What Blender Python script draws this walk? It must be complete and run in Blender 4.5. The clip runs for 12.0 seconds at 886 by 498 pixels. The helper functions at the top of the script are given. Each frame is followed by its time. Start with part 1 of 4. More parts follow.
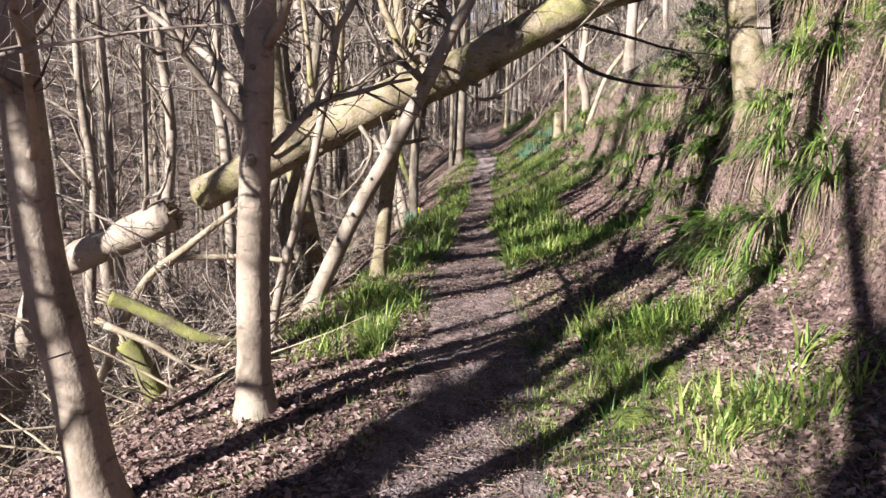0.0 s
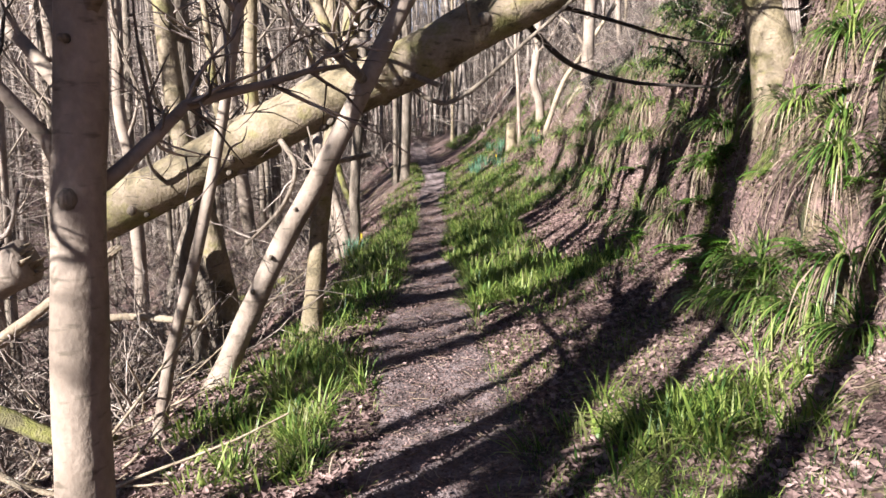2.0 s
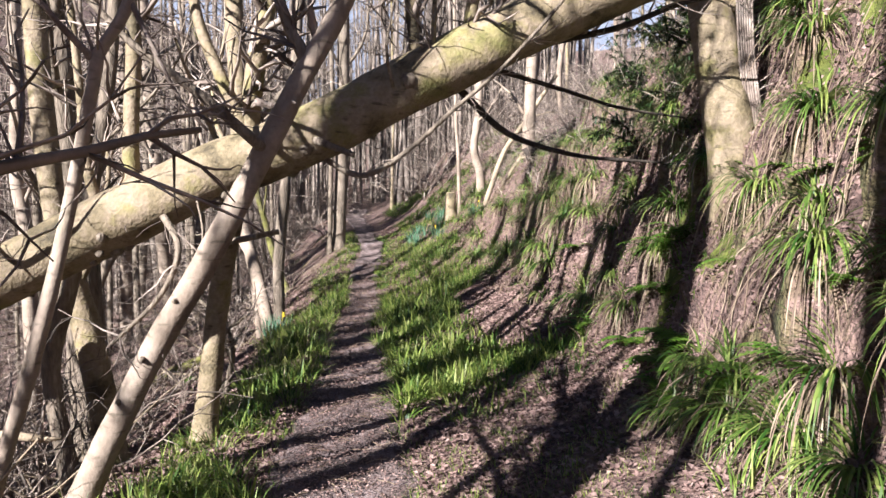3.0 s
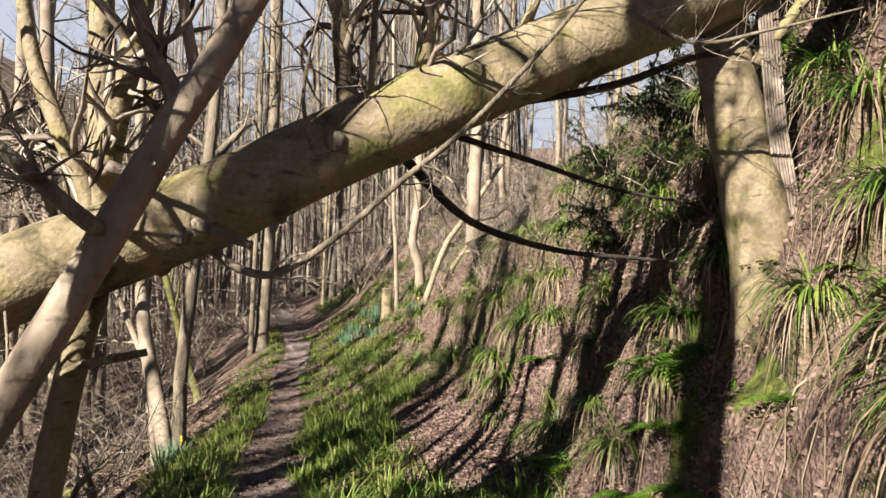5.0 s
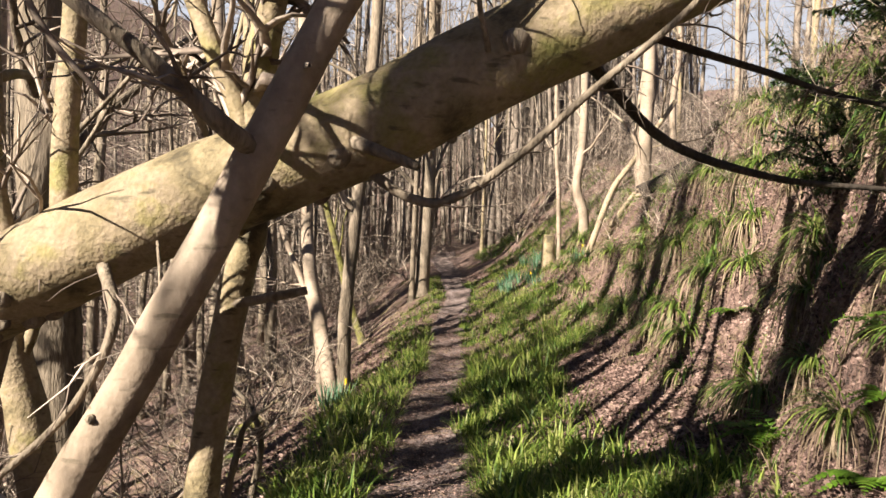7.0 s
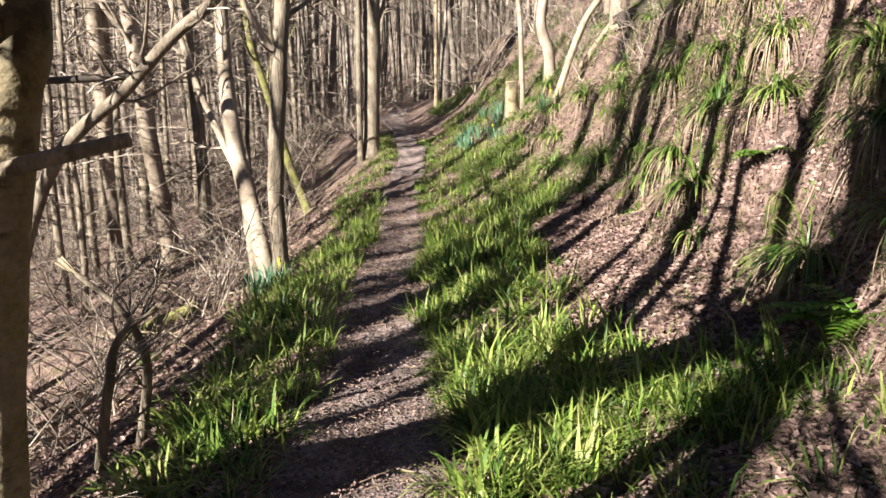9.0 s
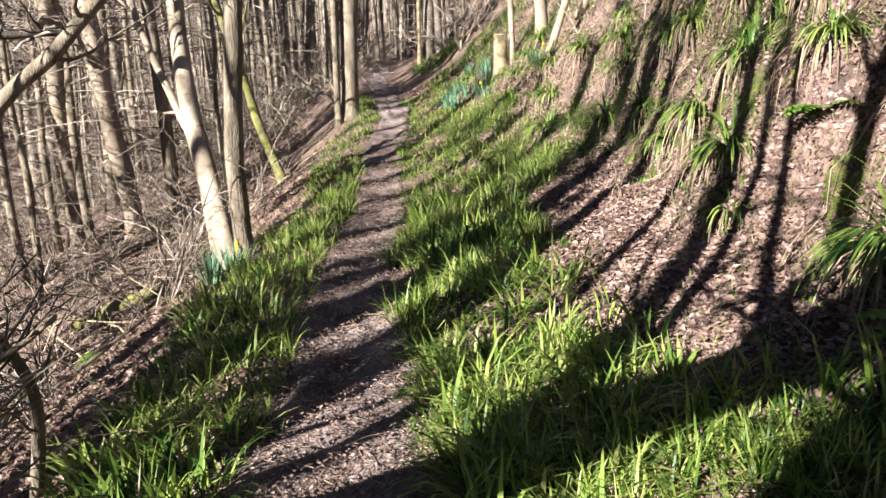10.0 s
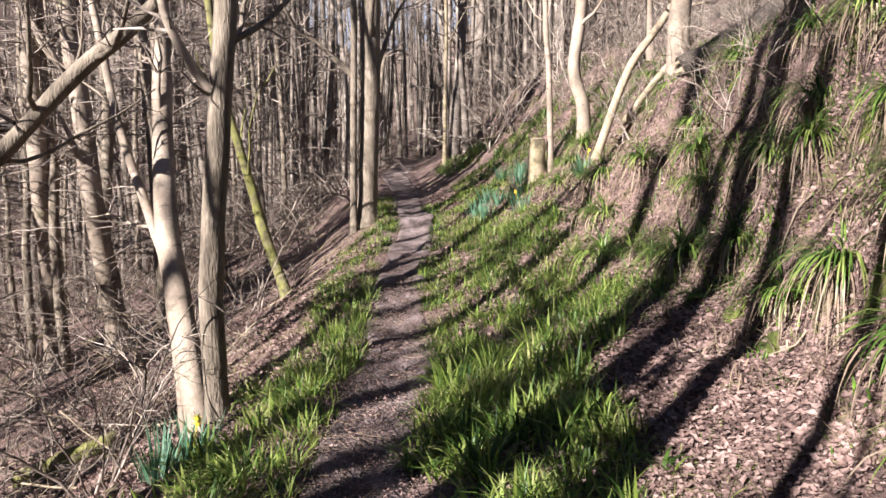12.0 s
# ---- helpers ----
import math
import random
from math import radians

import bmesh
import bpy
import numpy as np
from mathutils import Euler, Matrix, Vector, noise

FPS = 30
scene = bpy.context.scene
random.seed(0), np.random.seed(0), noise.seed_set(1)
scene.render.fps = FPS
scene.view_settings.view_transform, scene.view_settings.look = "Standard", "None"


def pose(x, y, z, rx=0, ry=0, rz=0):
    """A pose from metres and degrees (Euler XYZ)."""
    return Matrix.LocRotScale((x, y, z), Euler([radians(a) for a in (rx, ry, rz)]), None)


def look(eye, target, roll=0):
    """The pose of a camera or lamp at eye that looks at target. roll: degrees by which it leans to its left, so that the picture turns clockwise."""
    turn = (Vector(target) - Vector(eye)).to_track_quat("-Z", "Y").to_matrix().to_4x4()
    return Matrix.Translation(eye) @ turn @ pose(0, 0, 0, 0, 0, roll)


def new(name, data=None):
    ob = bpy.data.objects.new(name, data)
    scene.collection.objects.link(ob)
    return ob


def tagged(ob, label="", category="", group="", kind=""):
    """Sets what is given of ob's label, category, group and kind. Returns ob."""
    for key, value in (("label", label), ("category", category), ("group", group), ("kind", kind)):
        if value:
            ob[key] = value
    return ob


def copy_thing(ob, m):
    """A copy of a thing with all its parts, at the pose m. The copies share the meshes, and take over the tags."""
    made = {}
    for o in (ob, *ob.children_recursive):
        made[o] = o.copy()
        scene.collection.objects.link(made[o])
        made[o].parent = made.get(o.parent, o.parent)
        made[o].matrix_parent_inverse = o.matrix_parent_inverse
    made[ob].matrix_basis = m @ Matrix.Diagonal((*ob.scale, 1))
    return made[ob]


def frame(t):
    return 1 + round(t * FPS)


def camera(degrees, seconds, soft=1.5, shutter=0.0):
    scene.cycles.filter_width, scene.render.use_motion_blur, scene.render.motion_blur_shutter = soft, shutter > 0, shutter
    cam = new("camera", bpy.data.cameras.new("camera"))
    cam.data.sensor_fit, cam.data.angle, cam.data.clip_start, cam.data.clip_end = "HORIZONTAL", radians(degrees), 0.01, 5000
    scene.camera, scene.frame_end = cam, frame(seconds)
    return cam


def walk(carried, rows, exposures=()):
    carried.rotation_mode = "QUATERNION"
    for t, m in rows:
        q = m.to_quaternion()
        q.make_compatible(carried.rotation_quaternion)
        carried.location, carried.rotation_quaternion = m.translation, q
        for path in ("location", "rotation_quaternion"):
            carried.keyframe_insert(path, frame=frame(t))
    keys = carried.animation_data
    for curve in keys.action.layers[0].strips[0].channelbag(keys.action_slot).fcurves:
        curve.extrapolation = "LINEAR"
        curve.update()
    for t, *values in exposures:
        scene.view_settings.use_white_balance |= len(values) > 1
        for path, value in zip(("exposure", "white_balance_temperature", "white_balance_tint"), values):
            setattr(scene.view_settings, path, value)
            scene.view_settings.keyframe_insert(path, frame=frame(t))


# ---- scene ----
cam = camera(60.6, 12.0, soft=1.5)
METRES, EYE, TILT, LEAN, TURN = 9.0, 1.6, -9.0, 0.0, 0.0
ROWS = [
    (0.0, 0.0, 0.0, 0.0, 0.0, 0.0, -0.0),
    (0.5, -0.0029, 0.0527, 0.0117, 0.62, -0.53, 0.13),
    (1.0, -0.0043, 0.099, 0.0157, 0.15, -0.72, 0.62),
    (1.5, -0.0118, 0.1483, 0.02, -1.67, -0.32, 1.23),
    (2.0, -0.0051, 0.1955, 0.0299, -4.21, 0.96, 1.57),
    (2.5, 0.0113, 0.2449, 0.0421, -6.64, 3.17, 1.67),
    (3.0, 0.0225, 0.288, 0.0545, -8.45, 5.74, 1.35),
    (5.0, 0.0449, 0.4488, 0.0913, -13.39, 12.6, 1.68),
    (5.5, 0.0441, 0.4785, 0.0988, -15.07, 14.35, 2.18),
    (6.0, 0.0387, 0.4962, 0.1007, -12.14, 14.64, 1.19),
    (6.5, 0.0359, 0.5003, 0.0997, -4.94, 12.65, -0.64),
    (7.0, 0.0411, 0.5122, 0.0939, -1.92, 8.92, -0.77),
    (7.5, 0.042, 0.5459, 0.0916, -3.11, 5.08, 0.36),
    (9.5, 0.0615, 0.731, 0.1098, -5.28, -2.94, 2.3),
    (10.0, 0.0677, 0.7854, 0.1146, -5.87, -4.5, 3.06),
    (10.5, 0.069, 0.8427, 0.1189, -6.78, -5.73, 3.51),
    (11.0, 0.0737, 0.8928, 0.1299, -6.5, -4.91, 2.95),
    (11.5, 0.0751, 0.933, 0.1474, -5.33, -1.22, 2.13),
    (12.0, 0.0725, 0.9657, 0.1618, -4.6, 2.43, 1.33),
]
walk(cam, [(t, pose(0, 0, EYE, TILT, LEAN, TURN) @ pose(METRES * x, METRES * y, METRES * z, 90 + pitch, roll, yaw)) for t, x, y, z, yaw, pitch, roll in ROWS],
     exposures=[(0.0, 2.35, 5600, 9), (3.0, 2.35, 5600, 12), (5.0, 2.05, 6300, 5), (7.5, 2.3, 6650, 8), (9.5, 2.65, 5950, 5), (10.5, 2.7, 5900, 5), (12.0, 2.35, 5750, 12)])

# ---- light ----
# horizontal way in which the light travels, and its height over the horizon
SUN_AZ, SUN_EL = radians(48.5), radians(28.3)
SUN_WAY = Vector((math.sin(SUN_AZ) * math.cos(SUN_EL), math.cos(SUN_AZ) * math.cos(SUN_EL), -math.sin(SUN_EL)))
world = bpy.data.worlds.new("sky")
scene.world = world
world.use_nodes = True
wn = world.node_tree.nodes
sky = wn.new("ShaderNodeTexSky")
sky.sky_type, sky.sun_disc = "NISHITA", False
sky.dust_density, sky.air_density = 0.1, 0.25
sky.sun_elevation, sky.sun_rotation = SUN_EL, SUN_AZ + math.pi
wn["Background"].inputs["Strength"].default_value = 0.05
world.node_tree.links.new(sky.outputs[0], wn["Background"].inputs["Color"])
sun = new("sun", bpy.data.lights.new("sun", "SUN"))
sun.data.energy, sun.data.angle, sun.data.color = 5.0, radians(0.5), (1.0, 0.93, 0.84)
sun.matrix_world = look((0, 0, 30), Vector((0, 0, 30)) + SUN_WAY)


def backdrop():
    """Glowing sheet that stands in for pale hazy sky low over the distance ahead."""
    m = bpy.data.materials.new("haze_glow")
    m.use_nodes = True
    n = m.node_tree.nodes
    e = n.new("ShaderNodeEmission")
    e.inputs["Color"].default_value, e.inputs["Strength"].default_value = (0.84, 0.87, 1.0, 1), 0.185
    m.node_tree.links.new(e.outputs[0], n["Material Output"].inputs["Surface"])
    v, f = [], []
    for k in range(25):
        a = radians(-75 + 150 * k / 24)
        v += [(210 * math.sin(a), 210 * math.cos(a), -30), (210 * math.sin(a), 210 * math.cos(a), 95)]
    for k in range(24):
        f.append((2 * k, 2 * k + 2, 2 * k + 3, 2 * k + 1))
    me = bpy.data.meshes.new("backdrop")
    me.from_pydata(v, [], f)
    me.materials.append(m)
    tagged(new("backdrop", me), "glowing sheet standing in for pale hazy sky beyond the wood", "sky", kind="structure")


backdrop()


# ---- materials ----
def material(name, stops, scale=6.0, detail=6.0, rough=0.85, bump=0.4, bump_scale=40.0, fine=0.35, per_piece=0.0, thin=0.0, stretch=(1, 1, 1), deep=0.02, marks=0.0):
    """A procedural surface: a ramp over coarse noise, darkened and lightened by fine noise, with relief."""
    m = bpy.data.materials.new(name)
    m.use_nodes = True
    nt = m.node_tree
    n, l = nt.nodes, nt.links
    shader = n["Principled BSDF"]
    shader.inputs["Roughness"].default_value = rough
    shader.inputs["Specular IOR Level"].default_value = 0.25
    coord = n.new("ShaderNodeTexCoord")
    mapping = n.new("ShaderNodeMapping")
    mapping.inputs["Scale"].default_value = stretch
    l.new(coord.outputs["Object"], mapping.inputs["Vector"])
    coarse = n.new("ShaderNodeTexNoise")
    coarse.inputs["Scale"].default_value, coarse.inputs["Detail"].default_value = scale, detail
    coarse.inputs["Roughness"].default_value = 0.65
    l.new(mapping.outputs[0], coarse.inputs["Vector"])
    ramp = n.new("ShaderNodeValToRGB")
    for k, (at, colour) in enumerate(stops):
        e = ramp.color_ramp.elements[k] if k < 2 else ramp.color_ramp.elements.new(at)
        e.position, e.color = at, (*colour, 1)
    value = coarse.outputs["Fac"]
    if per_piece:
        geo = n.new("ShaderNodeNewGeometry")
        add = n.new("ShaderNodeMath")
        add.operation = "MULTIPLY_ADD"
        l.new(geo.outputs["Random Per Island"], add.inputs[0])
        add.inputs[1].default_value = per_piece
        sub = n.new("ShaderNodeMath")
        sub.operation = "SUBTRACT"
        l.new(value, sub.inputs[0])
        sub.inputs[1].default_value = per_piece / 2
        l.new(sub.outputs[0], add.inputs[2])
        value = add.outputs[0]
    l.new(value, ramp.inputs["Fac"])
    grain = n.new("ShaderNodeTexNoise")
    grain.inputs["Scale"].default_value, grain.inputs["Detail"].default_value = bump_scale, 5.0
    l.new(mapping.outputs[0], grain.inputs["Vector"])
    mix = n.new("ShaderNodeMix")
    mix.data_type, mix.blend_type = "RGBA", "OVERLAY"
    mix.inputs["Factor"].default_value = fine
    colour = ramp.outputs["Color"]
    if marks:
        spots = n.new("ShaderNodeTexNoise")
        spots.inputs["Scale"].default_value, spots.inputs["Detail"].default_value = 9.0, 3.0
        flat = n.new("ShaderNodeMapping")
        flat.inputs["Scale"].default_value = (1, 1, 3.2)
        l.new(coord.outputs["Object"], flat.inputs["Vector"])
        l.new(flat.outputs[0], spots.inputs["Vector"])
        cut = n.new("ShaderNodeMapRange")
        cut.inputs["From Min"].default_value, cut.inputs["From Max"].default_value = 0.6, 0.72
        cut.inputs["To Max"].default_value = marks
        l.new(spots.outputs["Fac"], cut.inputs["Value"])
        dark = n.new("ShaderNodeMix")
        dark.data_type = "RGBA"
        l.new(cut.outputs[0], dark.inputs["Factor"])
        l.new(colour, dark.inputs["A"])
        dark.inputs["B"].default_value = (0.05, 0.04, 0.022, 1)
        colour = dark.outputs["Result"]
    l.new(colour, mix.inputs["A"])
    l.new(grain.outputs["Fac"], mix.inputs["B"])
    l.new(mix.outputs["Result"], shader.inputs["Base Color"])
    if bump:
        b = n.new("ShaderNodeBump")
        b.inputs["Strength"].default_value, b.inputs["Distance"].default_value = bump, deep
        l.new(grain.outputs["Fac"], b.inputs["Height"])
        l.new(b.outputs[0], shader.inputs["Normal"])
    if thin:
        leafy = n.new("ShaderNodeBsdfTranslucent")
        l.new(mix.outputs["Result"], leafy.inputs["Color"])
        blend = n.new("ShaderNodeMixShader")
        blend.inputs[0].default_value = thin
        l.new(shader.outputs[0], blend.inputs[1])
        l.new(leafy.outputs[0], blend.inputs[2])
        l.new(blend.outputs[0], n["Material Output"].inputs["Surface"])
    return m


BARK = material("pale_bark", [(0.3, (0.0704, 0.0544, 0.0384)), (0.45, (0.179, 0.134, 0.096)), (0.58, (0.256, 0.198, 0.147)), (0.74, (0.179, 0.16, 0.0768))], 1.7, 8, 0.8, 0.3, 38, 0.25, stretch=(1, 1, 0.8), marks=0.6)
BARK_GREEN = material("algae_green_bark", [(0.36, (0.05, 0.038, 0.02)), (0.44, (0.15, 0.115, 0.062)), (0.53, (0.205, 0.155, 0.1)), (0.6, (0.17, 0.138, 0.06)), (0.7, (0.13, 0.12, 0.035))], 2.4, 9, 0.8, 0.45, 46, 0.4, marks=0.8)
BARK_ROUGH = material("rough_bark", [(0.3, (0.0576, 0.0448, 0.032)), (0.5, (0.141, 0.109, 0.0768)), (0.7, (0.218, 0.173, 0.128))], 9, 8, 0.9, 0.8, 60, 0.6, stretch=(1, 1, 0.25))
TWIG = material("twig_bark", [(0.25, (0.04, 0.03, 0.022)), (0.5, (0.14, 0.104, 0.08)), (0.72, (0.36, 0.29, 0.23))], 4, 4, 0.8, 0.2, 60, 0.4, per_piece=0.35)
DEAD = material("dead_wood", [(0.3, (0.128, 0.0896, 0.0576)), (0.55, (0.256, 0.198, 0.128)), (0.75, (0.32, 0.269, 0.192))], 6, 6, 0.9, 0.5, 70, 0.5)
MOSSY = material("mossy_wood", [(0.3, (0.064, 0.0512, 0.0256)), (0.45, (0.128, 0.109, 0.0512)), (0.57, (0.165, 0.155, 0.04)), (0.75, (0.22, 0.18, 0.1))], 5, 6, 1.0, 0.9, 90, 0.5)
GROUND = material("leaf_mould", [(0.28, (0.014, 0.01, 0.008)), (0.41, (0.085, 0.053, 0.043)), (0.53, (0.175, 0.112, 0.09)), (0.62, (0.12, 0.092, 0.045)), (0.74, (0.055, 0.065, 0.02))], 1.9, 11, 0.95, 1.0, 34, 0.9, deep=0.08)
EARTH = material("trodden_earth", [(0.3, (0.03, 0.021, 0.017)), (0.45, (0.095, 0.067, 0.057)), (0.58, (0.17, 0.125, 0.111)), (0.72, (0.26, 0.205, 0.19))], 4.0, 11, 0.95, 1.0, 45, 0.8, deep=0.035)
LEAF = material("dead_leaves", [(0.2, (0.068, 0.042, 0.034)), (0.42, (0.14, 0.086, 0.07)), (0.64, (0.215, 0.139, 0.114)), (0.92, (0.29, 0.2, 0.165))], 3, 3, 0.75, 0.2, 90, 0.3, per_piece=0.7, thin=0.15)
GRASS = material("fresh_grass", [(0.15, (0.022, 0.047, 0.009)), (0.38, (0.08, 0.13, 0.022)), (0.58, (0.22, 0.27, 0.05)), (0.88, (0.34, 0.32, 0.13))], 2, 3, 0.45, 0.0, 30, 0.15, per_piece=0.55, thin=0.45)
RUSH = material("wood_rush", [(0.2, (0.021, 0.051, 0.0072)), (0.5, (0.082, 0.125, 0.022)), (0.75, (0.185, 0.212, 0.05)), (0.9, (0.28, 0.24, 0.11))], 2, 3, 0.4, 0.0, 30, 0.15, per_piece=0.6, thin=0.3)
STRAW = material("withered_straw", [(0.2, (0.0832, 0.0544, 0.0352)), (0.5, (0.192, 0.134, 0.0896)), (0.85, (0.307, 0.237, 0.16))], 3, 3, 0.7, 0.0, 40, 0.2, per_piece=0.5, thin=0.2)
BLUELEAF = material("daffodil_leaf", [(0.2, (0.03, 0.072, 0.036)), (0.5, (0.072, 0.144, 0.078)), (0.8, (0.15, 0.24, 0.144))], 3, 3, 0.5, 0.0, 30, 0.1, per_piece=0.5, thin=0.25)
FAR_BARK = material("distant_bark", [(0.3, (0.045, 0.036, 0.028)), (0.5, (0.13, 0.102, 0.08)), (0.72, (0.26, 0.21, 0.165))], 3, 5, 0.9, 0.0, 40, 0.4, marks=0.6)
DARK_BARK = material("dark_brown_bark", [(0.3, (0.012, 0.009, 0.007)), (0.5, (0.035, 0.026, 0.019)), (0.72, (0.08, 0.062, 0.046))], 5, 8, 0.8, 0.7, 60, 0.5, stretch=(1, 1, 0.4))
FERN = material("fern_frond", [(0.2, (0.033, 0.077, 0.00825)), (0.5, (0.0935, 0.176, 0.0165)), (0.8, (0.187, 0.253, 0.044))], 3, 3, 0.5, 0.0, 30, 0.1, per_piece=0.4, thin=0.35)
EVERGREEN = material("evergreen_leaf", [(0.2, (0.012, 0.026, 0.008)), (0.5, (0.032, 0.058, 0.016)), (0.8, (0.085, 0.11, 0.03))], 4, 3, 0.4, 0.0, 30, 0.1, per_piece=0.5, thin=0.2)
MOSS = material("moss_cushion", [(0.25, (0.0224, 0.0288, 0.00768)), (0.5, (0.064, 0.0736, 0.0128)), (0.75, (0.147, 0.154, 0.032))], 7, 6, 1.0, 1.0, 110, 0.5)
YELLOW = material("yellow_petal", [(0.2, (0.448, 0.32, 0.0128)), (0.8, (0.544, 0.416, 0.032))], 8, 2, 0.5, 0.0, 20, 0.1)

# ---- shape of the land ----
PATH_X = ([-30, 0, 3, 7, 9.4, 11.5, 14, 16, 19, 21, 22, 28, 40, 60, 120], [-1, 0.0, 0.1, 0.28, 0.4, 0.46, 0.72, 0.77, 1.03, 1.19, 1.24, 1.05, 2.1, 5, 16])
PATH_Z = ([-30, 3, 7, 10, 12.4, 15.5, 18, 20, 21, 22, 24, 28, 34, 40, 60, 150], [-0.5, -0.05, 0.0, 0.02, 0.1, 0.14, 0.33, 0.6, 0.78, 0.84, 0.98, 1.4, 1.7, 1.95, 5.5, 26])
PATH_W = ([-30, 0, 8, 9.7, 11, 12, 14, 17, 20, 30, 60], [0.46, 0.46, 0.44, 0.39, 0.32, 0.29, 0.31, 0.28, 0.27, 0.32, 0.4])
SIDE = [-130, -60, -35, -20, -14, -9, -5, -4, -3, -2.4, -1.8, -1.3, -0.9, -0.5, 0.45, 1.0, 1.5, 1.8, 2.1, 2.3, 2.5, 2.75, 3.0, 3.2, 3.6, 4.2, 5, 8, 14, 60, 130]
RISE = {
    7: [40, 18, 4, -4.5, -5.2, -4, -2.0, -1.4, -0.85, -0.52, -0.24, -0.1, -0.05, 0, 0, 0.12, 0.25, 0.38, 0.52, 0.82, 1.4, 2.0, 2.6, 3.0, 3.7, 4.4, 4.8, 5.4, 6, 10, 16],
    12: [40, 18, 4, -4.5, -5.2, -4.2, -2.5, -2.0, -1.4, -1.0, -0.55, -0.25, -0.1, 0, 0, 0.12, 0.26, 0.36, 0.48, 0.64, 0.95, 1.4, 1.9, 2.35, 3.1, 3.75, 4.1, 4.4, 5, 9, 16],
    20: [40, 18, 4, -4.5, -5.0, -3.6, -1.85, -1.6, -1.3, -1.08, -0.75, -0.38, -0.15, 0, 0, 0.24, 0.5, 0.7, 0.92, 1.08, 1.25, 1.45, 1.7, 1.9, 2.25, 2.65, 3.0, 3.4, 5, 9, 16],
}


def ripple(x, y, seed=0.0):
    """Cheap smooth noise of about unit size."""
    s = 0
    for k, (a, b, c) in enumerate([(1.0, 0.37, 0.3), (-0.53, 1.13, 1.9), (0.91, -0.87, 4.1), (1.73, 0.61, 2.2), (-1.31, 1.57, 5.3), (2.3, -1.9, 0.7)]):
        s = s + np.sin(a * x + b * y + c + seed * (k + 1)) / (1 + 0.35 * k)
    return s / 2.4


def path_x(y):
    return np.interp(y, *PATH_X) + 0.05 * np.sin(1.3 * y + 0.4)


def land(x, y):
    """Height of the ground."""
    x, y = np.asarray(x, float), np.asarray(y, float)
    d = x - path_x(y)
    lo, mid, hi = (np.interp(d, SIDE, RISE[k]) for k in (7, 12, 20))
    a = np.clip((y - 8.2) / 2.6, 0, 1)
    a = a * a * (3 - 2 * a)
    b = np.clip((y - 13) / 6, 0, 1)
    b = b * b * (3 - 2 * b)
    rise = (lo * (1 - a) + mid * a) * (1 - b) + hi * b
    cliff = np.clip((d - 2.0) / 0.5, 0, 1) * np.clip((24 - y) / 6, 0, 1)
    # earthy ledges and faces one above another
    rise = rise + cliff * 0.1 * np.sin(6.5 * rise + 1.8 * ripple(0.9 * y, 1.4 * x, 2))
    rough = np.clip((np.abs(d - 0.2) - 0.6) / 1.5, 0, 1)
    steep = np.clip((d - 1.9) / 0.7, 0, 1)
    bumps = rough * (0.05 * ripple(2.1 * x, 2.1 * y) + 0.042 * ripple(6 * x, 6 * y, 2)) + steep * (0.1 * ripple(1.6 * x + 0.8 * y, 3.6 * y, 5) + 0.24 * ripple(0.4 * x, 2.7 * y, 8) + 0.08 * ripple(1.5 * x, 6.1 * y, 1) + 0.07 * ripple(7 * x, 7 * y, 3) + 0.04 * ripple(15 * x, 15 * y, 5)) + 0.012 * ripple(5 * x, 5 * y, 7)
    return np.interp(y, *PATH_Z) + rise + bumps


GX0, GY0, GS = -16.0, -22.0, 0.06
GRID = land(*np.meshgrid(GX0 + GS * np.arange(540), GY0 + GS * np.arange(1160))).tolist()


def h(x, y):
    """Height of the ground at one place, from a table where there is one."""
    i, j = (x - GX0) / GS, (y - GY0) / GS
    a, b = int(i), int(j)
    if i < 0 or j < 0 or a > 538 or b > 1158:
        return float(land(x, y))
    i, j = i - a, j - b
    lo, up = GRID[b], GRID[b + 1]
    return (lo[a] * (1 - i) + lo[a + 1] * i) * (1 - j) + (up[a] * (1 - i) + up[a + 1] * i) * j


